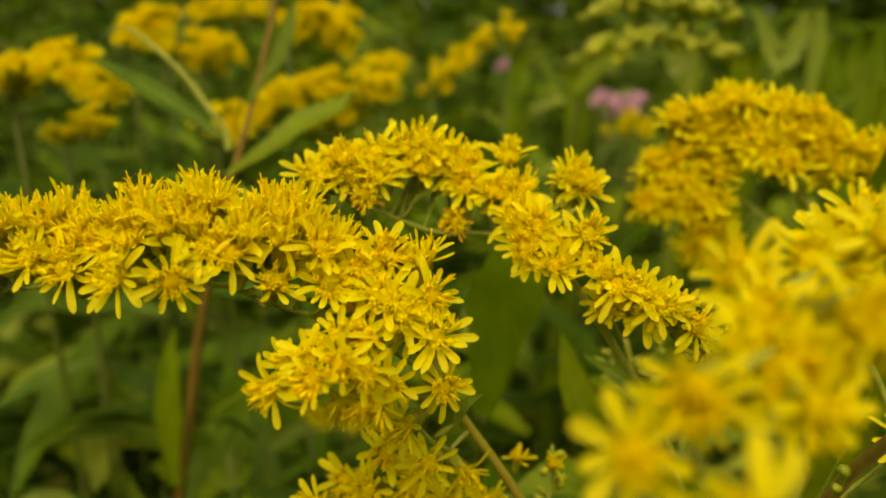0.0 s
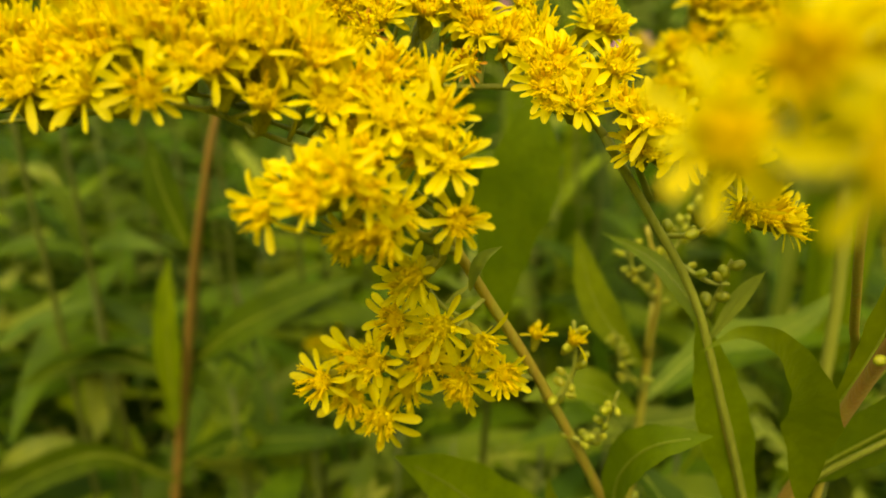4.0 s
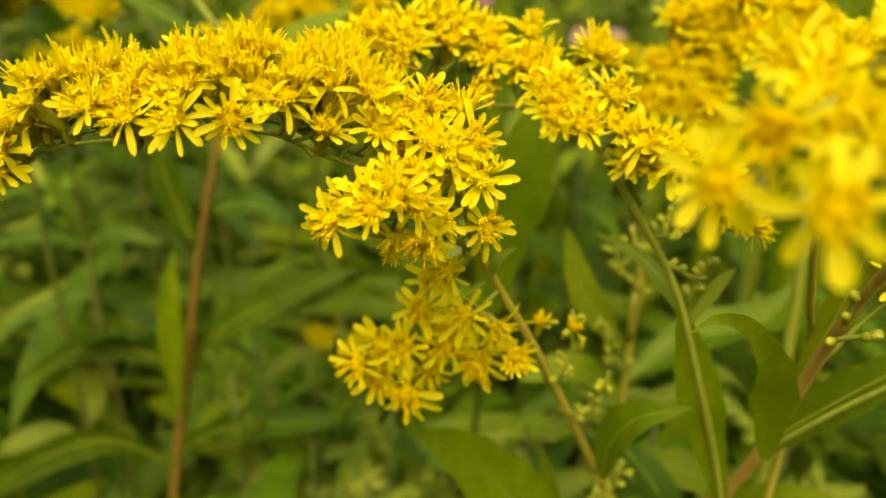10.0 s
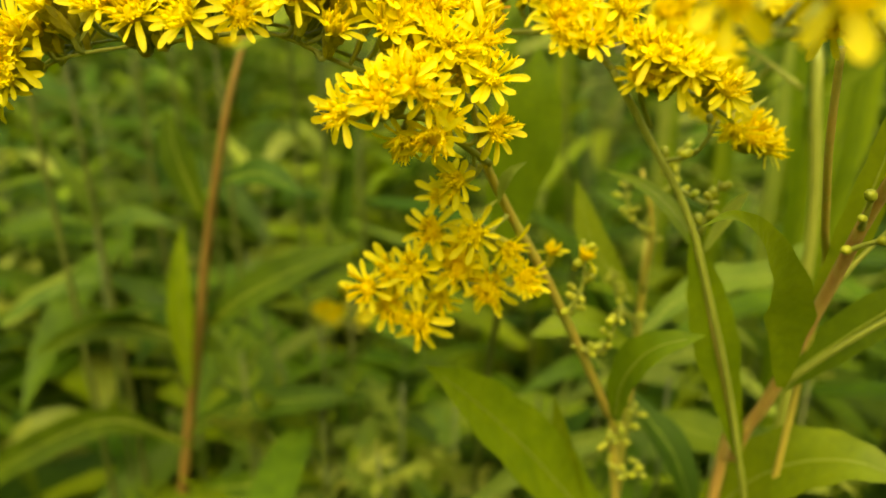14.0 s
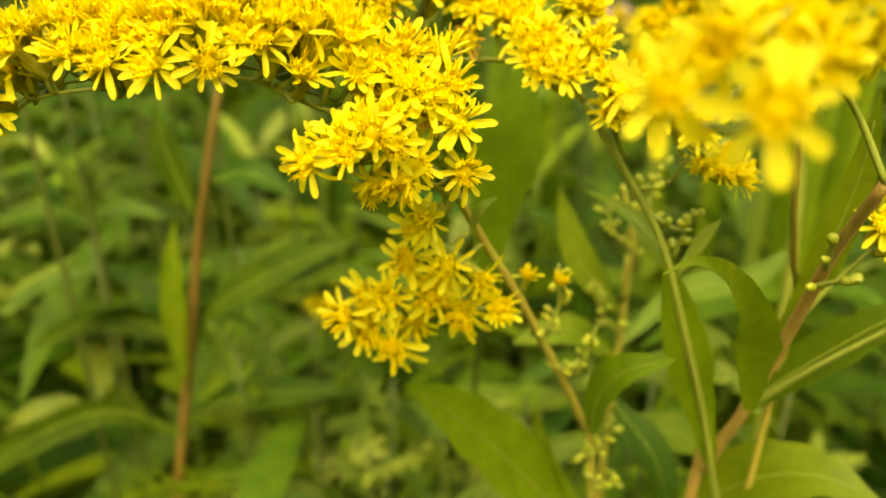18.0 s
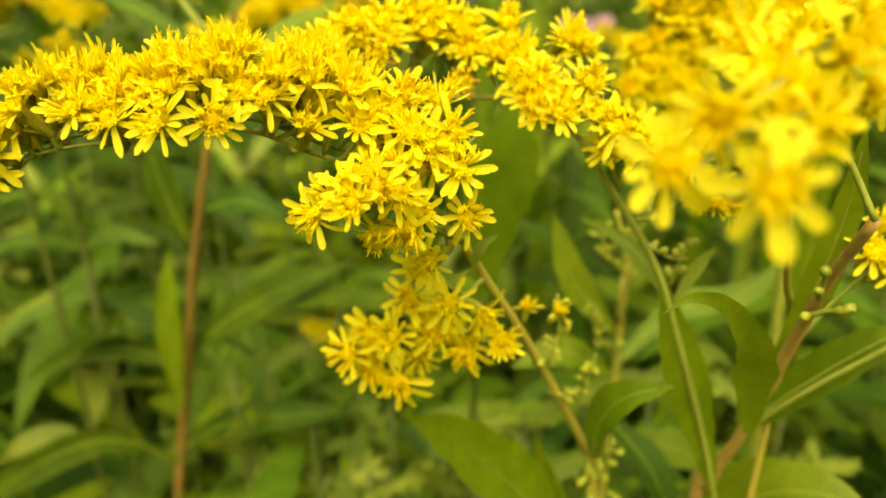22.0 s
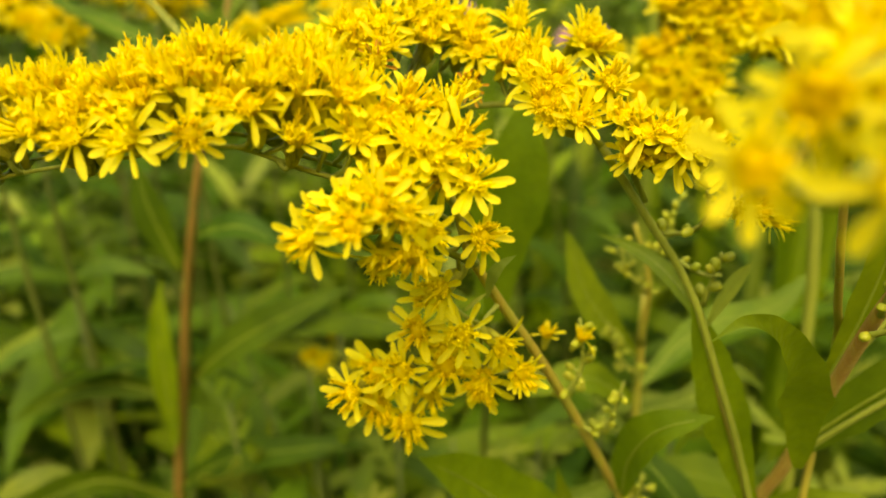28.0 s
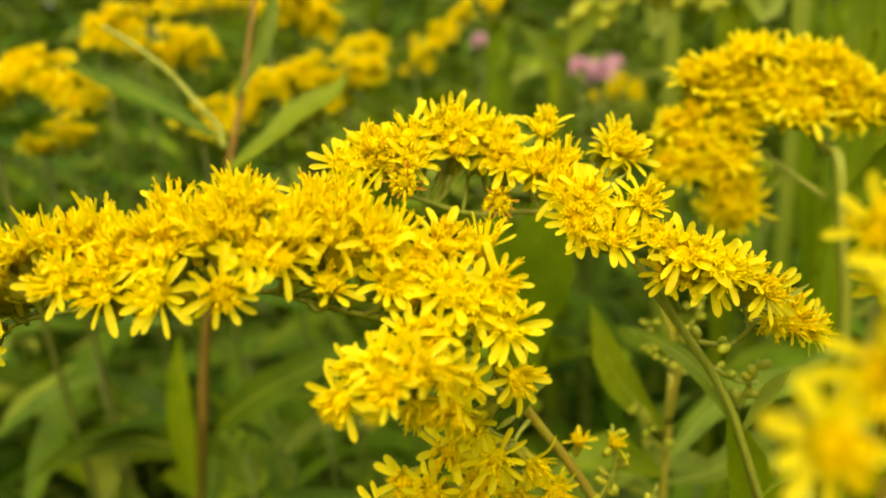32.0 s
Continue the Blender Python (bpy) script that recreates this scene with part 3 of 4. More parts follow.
SIDE = [(19.3, 68.0, 34.0), (21.2, 67.0, 32.8), (23.1, 66.5, 32.3), (25.1, 66.0, 31.3), (29.0, 66.0, 29.2), (27.6, 67.0, 30.6), (20.9, 69.0, 30.1), (24.4, 67.5, 30.3), (22.5, 69.0, 30.0), (31.5, 69.0, 25.0), (34.0, 70.0, 24.0), (36.5, 71.0, 22.8), (34.5, 72.0, 25.0)]
second = thing("goldenrod_plant", (0.05, 0.12, 0), "goldenrod with an arching yellow plume behind", "plant", "goldenrods in the meadow")
stem_to_ground(second, [(50, 120, -905), (62, 112, -400), (58, 97, -68), (48.5, 82.5, -38), (43.2, 78.0, -22.7), (40.5, 76.5, -14.7), (37.5, 75.0, -6.5), (34.6, 74.0, 0.9), (32.1, 73.5, 7.5), (30.4, 73.5, 12.0), (27.7, 73.5, 17.1), (24.2, 73.0, 22.1), (18.1, 71, 30.8)], 0.46, 0.44, STEM, "slender green stem")
flowering_branch(second, [(18.1, 71.0, 30.8), (15.7, 73.0, 33.3), (12.7, 76.0, 34.5), (8.3, 79.0, 34.4), (2.2, 79.0, 34.4), (-3.7, 78.0, 36.6), (-9.4, 77.0, 38.8), (-12.7, 76.0, 39.7)], ARM + fill(ARM, rng, 20, 1.0), 6, thick=0.45, lean=(0, -0.75, 0.3), hug=0.5)
flowering_branch(second, [(23.8, 74.0, 24.2), (21.5, 71.0, 28.9), (25.3, 69.0, 29.0), (30.0, 68.0, 26.5), (35.5, 72.5, 22.5)], SIDE, 7, thick=0.4)
for p in ((4.8, 74.5, 36.8), (-4.6, 72.0, 39.7)):
    flower_head(second, mm(*p), Vector((-0.1, -1, 0.1)), rng, True, 0.9, 3)
bud_spray(second, [(28, 75, 17), (31, 74, 15.5), (33, 73.5, 15.5)], 4, 24, 1.2)
bud_spray(second, [(26, 75, 20), (28, 70, 22), (29, 67, 26)], 4, 25, 2.0)
leaf(second, [(33.9, 77, 5.1), (31.8, 79, 10.3), (27.5, 83, 14.7), (22.2, 88, 16.4)], 2.5, (-0.2, -0.8, 0.7), LEAF, "narrow pale green leaf", rib=0.15)
leaf(second, [(32.5, 75, 8.5), (34.6, 74, 14), (36.2, 73, 17.2)], 1.8, (-0.5, -0.8, 0.4), LEAF_PALE, "small pale green leaf", rib=0.1)
bud_spray(second, [(32, 75.5, 11), (32.6, 74.5, 15), (33, 74, 18)], 4, 36, 1.1, 1.25)
leaf(second, [(44.0, 79.7, -23.9), (39.8, 78.4, -12.1), (36.1, 77.2, -2.5), (33.6, 76.6, 4.5), (31.0, 76.2, 11.0)], 6.4, (0.0, -1.0, 0.25), LEAF, "upright green leaf with straw-coloured midrib", fold=0.12, rib=0.42)

# ---- the goldenrod close to the lens ----
FRONT = [(13.8, 29.5, 37.2), (17.5, 25.0, 37.2), (19.4, 39.6, 42.8), (25.1, 45.6, 38.2), (18.0, 34.0, 40.5), (22.0, 38.0, 39.5), (24.0, 42.0, 43.0), (28.0, 46.0, 42.0), (30.0, 50.0, 40.0), (22.0, 33.0, 43.0), (27.0, 40.0, 45.0), (32.0, 52.0, 44.0), (34.0, 55.0, 38.0), (28.0, 50.0, 36.0), (20.0, 31.0, 39.0), (26.0, 36.0, 41.0), (31.0, 44.0, 39.0), (36.0, 50.0, 41.0)]
FRONT = FRONT[:2] + [(16.8, 30.5, 39.8)] + [(x + 2.2, y, z) for x, y, z in FRONT[2:]]
front = thing("goldenrod_plant", (0.06, 0.13, 0), "goldenrod with bright yellow heads leaning close", "plant", "goldenrods in the meadow")
stem_to_ground(front, [(60, 130, -905), (52, 110, -400), (45, 88, -60), (44.5, 82, -25.8), (44.8, 76, -12.4), (43.8, 66, 7.3), (41.5, 58, 18.6), (39.6, 50, 27.8)], 1.15, 0.5, STEM_RUST, "thick reddish tan stem")
flowering_branch(front, [(39.6, 50, 27.8), (36, 51, 34), (30, 48, 38.5), (24, 41, 40), (18.5, 33, 38.5)], FRONT[2:] + fill(FRONT[4:], rng, 14, 1.6), 8, size=0.92, thick=0.32, lean=(-0.15, -0.9, 0.05), hug=0.45, broad=1)
flowering_branch(front, [(24, 43, 37), (20, 37, 35.5), (18, 33, 35)], FRONT[:2], 15, size=0.92, thick=0.3, lean=(-0.2, -1.2, 0.1), hug=0.2, broad=2)
flowering_branch(front, [(44, 67, 6), (47, 66, 12), (50, 65, 17)], [(49.8, 64, 19.5), (52, 63, 18), (51, 66, 22), (54, 64, 21)], 9, thick=0.4)
leaf(front, [(40.9, 66.5, -5.3), (39.3, 64.5, 2.7), (37.5, 62.0, 8.4), (34.2, 59.0, 13.2), (30.2, 55.5, 17.3), (25.6, 52.0, 19.6), (22.0, 49.5, 19.2)], 5.2, (-0.35, -0.8, 0.5), LEAF, "green leaf curling over at its tip", fold=0.22, belly=0.25, taper=0.8)
leaf(front, [(43.4, 88, -48), (46.5, 84, -34), (51, 79, -25), (56.5, 74, -20.5), (63, 70, -21)], 11, (-0.3, -0.5, 0.9), LEAF, "broad green leaf", rib=0.3)
leaf(front, [(46.5, 80, -14), (50.6, 75, -4.5), (56, 70, 5), (60, 68, 9)], 6, (-0.4, -0.6, 0.8), LEAF, "green leaf pointing outward", rib=0.35)
leaf(front, [(44, 70, 2), (46, 68, 12), (47, 66, 24), (46, 64, 34)], 4, (-0.3, -1, 0.2), LEAF, "narrow upright green leaf", rib=0.2)

stem_to_ground(front, [(54, 100, -905), (53, 95, -300), (50, 80, -40), (48.4, 75, 2.1), (42, 66, 15), (37.4, 60, 24.3), (35, 57, 34)], 0.6, 0.36, STEM_TAN, "thin straw-coloured side stem")
stem_to_ground(front, [(44.8, 77, -14), (46.5, 74, -8), (51, 70, 0), (57, 66, 8)], 0.4, 0.3, STEM, "short straw-coloured side shoot")
bud_spray(front, [(41, 58, 17), (40, 56, 20), (39.5, 55, 21.5)], 2, 31, 0.8, 1.1)
bud_spray(front, [(41, 60, 14), (42, 57, 16), (43, 55, 17)], 3, 32, 0.9, 1.1)

# ---- a goldenrod further off, with two tiers of bloom ----
FAR_TOP = [(40.6, 122.0, 44.6), (43.4, 121.0, 46.3), (46.3, 120.0, 44.8), (47.9, 120.0, 47.4), (50.9, 119.0, 49.0), (51.8, 118.0, 44.7), (55.0, 118.0, 48.0), (58.1, 117.0, 47.8), (56.2, 116.0, 44.5), (59.2, 115.0, 44.4), (54.2, 115.0, 41.2), (56.6, 114.0, 39.5), (61.5, 114.0, 41.9), (63.0, 114.0, 44.3), (66.1, 113.0, 42.6), (68.4, 112.0, 40.0), (63.3, 112.0, 39.8), (49.7, 119.0, 42.1), (45.0, 121.0, 42.2), (52.8, 116.0, 43.0), (60.7, 116.0, 47.3), (70.3, 113.0, 43.2), (74.1, 113.0, 40.6)]
FAR_LOW = [(37.9, 121.0, 37.0), (41.5, 121.0, 38.7), (45.9, 120.0, 37.7), (48.3, 119.0, 36.8), (36.9, 120.0, 31.6), (40.3, 119.0, 31.6), (44.1, 119.0, 31.4), (47.3, 118.0, 32.4), (49.5, 118.0, 28.6), (46.3, 118.0, 27.7), (50.8, 118.0, 24.2), (47.0, 118.0, 24.4), (42.9, 119.0, 35.2), (39.9, 121.0, 34.6)]
third = thing("goldenrod_plant", (0.08, 0.14, 0), "goldenrod with two tiers of yellow bloom", "plant", "goldenrods in the meadow")
stem_to_ground(third, [(80, 140, -905), (76, 130, -300), (70, 116, -40), (62.4, 112, 25.4), (60.9, 116, 33.9), (57, 118, 38)], 1.4, 0.7, STEM, "green stem")
flowering_branch(third, [(57, 118, 38), (49.7, 121, 41.1), (39.2, 123, 42.3)], FAR_TOP + fill(FAR_TOP, rng, 80, 2.0), 10, False, 1.25, 0.5, (0, -0.8, 0.4))
flowering_branch(third, [(61, 114, 26), (52.3, 121, 32.7), (44.7, 121, 33), (37.4, 122, 33.2)], FAR_LOW + fill(FAR_LOW, rng, 48, 2.0), 11, False, 1.25, 0.5, (0, -0.8, 0.4))
leaf(third, [(62, 113, 24), (68, 108, 34), (66, 104, 44)], 6, (-0.3, -1, 0.3), LEAF)

# ---- the reddish stem at the other side, and leaves of its plant ----
tall = thing("goldenrod_plant", (-0.19, 0.24, 0), "tall goldenrod with a reddish brown stem and long leaves", "plant", "goldenrods in the meadow")
stem_to_ground(tall, [(-190, 240, -905), (-138, 205, -400), (-81.9, 180.0, -111.2), (-70.9, 171.3, -63.9), (-62.1, 163.7, -25.3), (-55.1, 156.1, -1.8), (-49.5, 152.8, 17.8), (-42.6, 156.1, 41.8), (-37.2, 160.4, 68.0)], 1.9, 0.42, STEM_BROWN, "reddish brown stem")
for k, (pts, w, face) in enumerate((
        ([(-65.7, 170.2, -47.5), (-53.8, 168.0, -37.1), (-37.0, 165.9, -27.1), (-19.8, 165.9, -19.9)], 10, (0.2, -0.8, 0.7)),
        ([(-76.9, 176.8, -86.8), (-60.7, 172.4, -75.2), (-38.3, 165.9, -67.6), (-17.9, 161.5, -63.4)], 10, (0, -0.8, 0.9)),
        ([(-61.0, 161.5, -13.2), (-65.2, 159.3, 2.5), (-67.0, 159.3, 13.9)], 8, (0.2, -1, 0.2)),
        ([(-71.0, 167.0, -65.7), (-70.6, 165.0, -47.9), (-69.6, 164.0, -30.5), (-67.3, 164.0, -15.5)], 7, (0.1, -1, 0.2)),
        ([(-56.8, 158.2, -4.0), (-43.7, 152.8, 0.4), (-32.8, 150.6, -4.0)], 8, (0, -0.6, 0.8)),
        ([(-76.4, 176.8, -91.2), (-98.2, 172.4, -80.3), (-125.4, 165.9, -91.2), (-141.8, 163.7, -107.5)], 10, (-0.2, -1, 0.1)),
        ([(-67.7, 170.2, -53.0), (-92.7, 170.2, -47.6), (-114.5, 165.9, -56.3)], 8, (0, -1, 0.15)),
        ([(-81.8, 181.1, -113.0), (-54.6, 174.6, -104.2), (-27.3, 163.7, -108.6), (-5.5, 158.2, -123.9)], 12, (0, -0.9, 0.5)),
        ([(-43.7, 155.0, 41.8), (-39.3, 158.2, 50.5), (-36.1, 161.5, 58.2), (-35.0, 164.8, 64.7)], 4.5, (0.3, -0.9, 0.4)),
        ([(-47.0, 151.7, 34.2), (-57.9, 156.1, 39.6), (-72.0, 160.4, 46.2), (-84.0, 164.8, 50.5)], 5, (0.3, -0.7, 0.6)))):
    # all but two leaves take the green with shade in its colour
    leaf(tall, pts, w, face, LEAF if k in (3, 8) else LEAF_SHADED, seed=k, rib=0.25)
leaf(tall, [(-159.8, 223.6, -74.0), (-149.5, 222.5, -66.3), (-126.3, 218.2, -48.2)], 11, (0, -0.6, 0.9), LEAF_PALE, "yellowing pale leaf")
broad = thing("dock_plant", (0.012, 0.13, 0), "broad dark green leaf standing behind the flowers", "plant")
stem_to_ground(broad, [(12, 190, -905), (12, 185, -200), (12, 150, -60), (11.5, 122, -22), (10.8, 110, -6)], 1.2, 0.6, STEM_DARK)
leaf(broad, [(10.8, 110, -6), (12, 108, 11.7), (14.1, 106, 22.4), (14.4, 106, 32)], 12, (-0.1, -1, 0.3), LEAF, "broad dark green leaf", fold=0.1)

# ---- thin budding twigs and leaves between the stems ----
twig = thing("goldenrod_plant", (0.04, 0.13, 0), "thin young goldenrod with green buds not yet open", "plant", "goldenrods in the meadow")
stem_to_ground(twig, [(40, 130, -905), (39, 122, -300), (36.5, 110, -24), (34.5, 104, -8), (33.8, 100, 4.4), (31, 100, 14)], 1.0, 0.3, STEM_TAN)
bud_spray(twig, [(34, 101, 2), (30, 100, 7), (28.7, 100, 12)], 16, 33, 2.5)
bud_spray(twig, [(33, 100, 8), (36, 99, 13), (36, 98, 18)], 14, 34, 2.5)
bud_spray(twig, [(35.5, 107, -16), (31, 105, -10), (29, 104, -4)], 14, 35, 2.2)
for k, (pts, w, face, mat) in enumerate((
        ([(36, 112, -26), (48, 116, -26), (58.7, 120, -22.7), (66, 121, -28)], 5, (0.2, -0.5, 0.9), LEAF_GREY),
        ([(36, 110, -20), (50, 118, -12), (63.7, 120, -9.5), (74.5, 125, -3.5)], 6, (0, -0.7, 0.8), LEAF_GREY),
        ([(37, 114, -40), (55, 116, -44), (70, 114, -52)], 9, (0, -0.6, 0.9), LEAF),
        ([(36, 110, -22), (26, 108, -16), (16, 106, -18)], 7, (0, -0.6, 0.9), LEAF),
        ([(37, 114, -42), (22, 110, -46), (6, 108, -56)], 6, (0, -0.8, 0.6), LEAF_GREY),
        ([(36, 112, -32), (44, 104, -40), (48, 98, -52)], 8, (0.3, -0.6, 0.9), LEAF_SHADED),
        ([(35, 108, -12), (27, 110, -2), (23, 112, 10)], 6, (0.2, -1, 0.2), LEAF))):
    leaf(twig, pts, w, face, mat, seed=40 + k, rib=0.15)
grass = thing("grass_tuft", (0.125, 0.22, 0), "tall bright green grass blades", "grass")
for k, (x, y, z) in enumerate(((101, 200, 65), (124, 206, 40), (116, 214, 22), (132, 214, 52))):
    leaf(grass, [(125 + 2 * k, 220, -905), (124 + k, 215, -400), ((122 + x) / 2, (y + 210) / 2, -60), (x + 1.5, y, z - 45), (x, y, z)], 5.5, (0.2, -1, 0.1), LEAF, "long narrow grass blade", fold=0.3, wave=0.02, seed=60 + k, belly=0.7)
for k, (low, high) in enumerate((
        ((107.7, 190.0, 33.9), (97.9, 190.0, 60.2)),
        ((118.2, 240.0, 39.1), (94.9, 240.0, 73.8)),
        ((137.7, 230.0, 39.0), (126.1, 230.0, 69.4)),
        ((106.9, 260.0, 28.8), (98.0, 260.0, 60.2)),
        ((95.9, 300.0, 37.8), (84.0, 300.0, 66.7)),
        ((24.4, 320.0, 28.2), (29.0, 320.0, 53.2)),
        ((53.2, 330.0, 20.8), (47.9, 330.0, 51.4)),
)):
    tuft = thing("grass_tuft", (low[0] / 1000, low[1] / 1000 + 0.01, 0), "tall pale green grass blades in the meadow", "grass", "grass blades of the meadow")
    lean = (Vector(high) - Vector(low)) * 0.15
    leaf(tuft, [(low[0], low[1] + 10, -905), (low[0] - lean.x, low[1] + 4, -350), low, tuple((Vector(low) + Vector(high)) / 2 + Vector((lean.x * 0.3, 0, 0))), high], 6 + k % 3, (0.15 * (k % 3 - 1), -1, 0.15), LEAF_PALE if k % 3 == 1 else LEAF, fold=0.25, wave=0.02, seed=110 + k, belly=0.75, rib=0.2)
    leaf(tuft, [(low[0] + 3, low[1] + 12, -905), (low[0] + 8, low[1] + 8, -350), (low[0] + 6, low[1] + 6, low[2] - 20), (low[0] + 10 - 4 * (k % 5), low[1] + 8, high[2] - 12)], 4.5, (0, -1, 0.2), LEAF, fold=0.25, wave=0.02, seed=130 + k, belly=0.75, rib=0.2)
bm = bmesh.new()
tube(bm, [q - tall.location for q in curve([mm(*p) for p in ((-42, 138, 34), (-43, 139, 38), (-46, 139, 42), (-50, 140, 47), (-54, 140, 51), (-58, 141, 54), (-63, 142, 57))], 6)], 0.00075, 0.0004, 7)
part("side_branch", bm, STEM, tall, "pale green arching side branch")
leaf(tall, [(-43, 138.5, 29), (-33, 141, 36), (-28, 145, 40), (-22, 149, 43), (-19, 153, 47)], 6, (-0.5, -0.9, 0.4), LEAF, seed=71)
leaf(tall, [(-110, 190, -96), (-128.8, 200, -98), (-143.2, 200, -103), (-155, 202, -112)], 9, (0, -0.6, 0.9), LEAF_PALE, "yellowing pale leaf", seed=72)

# ---- low leafy weeds between the stems ----
for at, tip, leaves in (
        ((-0.02, 0.21, 0), (-20, 186, -84), (((-22, 182, -86), (-40, 178, -92), (-60, 176, -104)), ((-20, 184, -84), (-8, 176, -80), (6, 168, -88)), ((-20, 186, -86), (-26, 186, -74), (-38, 182, -66)),
                                             ((-20, 185, -84), (-12, 182, -72), (0, 178, -66)), ((-21, 190, -96), (-34, 176, -102), (-44, 166, -114)), ((-20, 188, -92), (-6, 172, -100), (8, 160, -112)), ((-20, 187, -84), (-22, 176, -88), (-26, 162, -100)))),
        ((-0.03, 0.24, 0), (-30, 206, -46), (((-30, 205, -48), (-44, 200, -44), (-60, 198, -50)), ((-30, 205, -46), (-20, 200, -38), (-6, 196, -38)), ((-30, 206, -46), (-32, 202, -34), (-38, 200, -22)),
                                             ((-30, 210, -60), (-18, 200, -60), (-4, 192, -66)), ((-30, 210, -62), (-46, 200, -66), (-62, 194, -78)))),
        ((0.04, 0.19, 0), (44, 160, -52), (((44, 160, -54), (56, 154, -50), (72, 150, -56)), ((44, 160, -52), (34, 152, -48), (20, 148, -54)), ((44, 160, -52), (48, 156, -40), (58, 152, -30)),
                                           ((44, 164, -66), (30, 152, -72), (16, 146, -84)), ((44, 164, -66), (60, 152, -74), (74, 146, -88)), ((44, 160, -52), (40, 158, -38), (36, 156, -24)))),
        ((-0.11, 0.25, 0), (-112, 206, -30), (((-112, 206, -30), (-98, 200, -24), (-82, 196, -26)), ((-112, 206, -30), (-126, 200, -26), (-142, 196, -32)), ((-112, 206, -30), (-114, 202, -16), (-120, 200, -2)),
                                             ((-112, 210, -48), (-96, 200, -50), (-80, 194, -58)), ((-112, 210, -48), (-128, 200, -52), (-144, 194, -62))))):
    plant = thing("meadow_plant", at, "low leafy weed with grey-green pointed leaves", "plant", "leafy plants of the meadow")
    stem_to_ground(plant, [(at[0] * 1000, at[1] * 1000, -905), (tip[0], tip[1] + 8, -400), tip], 1.2, 0.6, STEM_DARK)
    for k, pts in enumerate(leaves):
        leaf(plant, pts, 6.5 - k % 3, (0.1 * (k % 3 - 1), -0.7, 0.8), LEAF_GREY if k % 2 == 0 else LEAF_SHADED, seed=80 + k)

# ---- mugwort with deeply cut leaves, low between the stems ----
def cut_leaf_mesh(length, pairs, seed):
    """A leaf cut into narrow lobes that point forward, on a drooping rib."""
    rng = random.Random(seed)
    bm = bmesh.new()
    rib = [Vector((length * t, 0.06 * length * math.sin(t * 3 + seed), length * (0.22 * t - 0.35 * t * t))) for t in (0, 0.15, 0.3, 0.45, 0.6, 0.75, 0.88, 1)]
    blade(bm, rib, length * 0.13, UP, 0.2, 0.05, seed, 0.6)
    for k in range(pairs):
        t = 0.22 + 0.6 * k / pairs
        i = min(int(t * 7), 6)
        q = rib[i].lerp(rib[i + 1], t * 7 - i)
        for side in (-1, 1):
            reach = length * (0.34 - 0.2 * abs(t - 0.5)) * rng.uniform(0.8, 1.15)
            d = Vector((0.75, side * 0.8, rng.uniform(-0.15, 0.25))).normalized()
            line = [q + d * reach * u - UP * reach * 0.15 * u * u for u in (0, 0.3, 0.55, 0.8, 1)]
            blade(bm, line, length * 0.085, UP, 0.2, 0.05, seed + k, 0.5)
            for tooth in (0.45, 0.7):
                w = q + d * reach * tooth
                e = (d + Vector((0.5, -side * 0.5, 0.1))).normalized()
                blade(bm, [w, w + e * reach * 0.17, w + e * reach * 0.34], length * 0.05, UP, 0.15, 0.0, seed)
    me = bpy.data.meshes.new("leaf")
    bm.to_mesh(me)
    bm.free()
    me.shade_smooth()
    return me


CUT = []
for k, mat in enumerate((LEAF_PALE, LEAF_PALE, LEAF, LEAF_GREY)):
    me = cut_leaf_mesh((0.048, 0.042, 0.050, 0.034)[k], (4, 3, 4, 3)[k], 90 + k)
    me.materials.append(mat)
    CUT.append(me)

sway = random.Random(33)
for x, y, z in ((-35, 165, -70), (-19, 170, -62), (-23, 152, -76), (18, 152, -58), (-50, 176, -56), (-2, 162, -60), (52, 137, -40), (60, 134, -54), (-10, 152, -84), (-40, 157, -88), (32, 142, -65), (-62, 167, -80), (86, 142, -40), (-14, 208, -40), (-84, 200, -84)):
    weed = thing("mugwort_plant", (x / 1000, y / 1000, 0), "mugwort with deeply cut grey-green leaves", "plant", "leafy plants of the meadow")
    top = Vector((sway.uniform(-0.01, 0.01), sway.uniform(-0.01, 0.01), 0.9 + z / 1000))
    stalk = curve([Vector((0, 0, -0.005)), top * 0.5 + Vector((0.006, 0, 0)), top], 8)
    bm = bmesh.new()
    tube(bm, stalk, 0.0014, 0.0005, 6)
    part("stem", bm, STEM_DARK, weed)
    for k in range(15):
        h = 1 - 0.012 - 0.0135 * k
        q = stalk[int(h * (len(stalk) - 1))].lerp(stalk[min(int(h * (len(stalk) - 1)) + 1, len(stalk) - 1)], (h * (len(stalk) - 1)) % 1)
        ob = new("leaf", sway.choice(CUT))
        ob.parent = weed
        ob.matrix_basis = Matrix.Translation(q) @ Matrix.Rotation(k * 2.4 + sway.uniform(-0.4, 0.4), 4, "Z") @ Matrix.Rotation(-sway.uniform(0.0, 0.7) - (0.5 if k < 3 else 0), 4, "Y") @ Matrix.Rotation(sway.uniform(-0.3, 0.3), 4, "X") @ Matrix.Scale((0.55 + 0.05 * min(k, 9)) * sway.uniform(0.85, 1.15), 4)

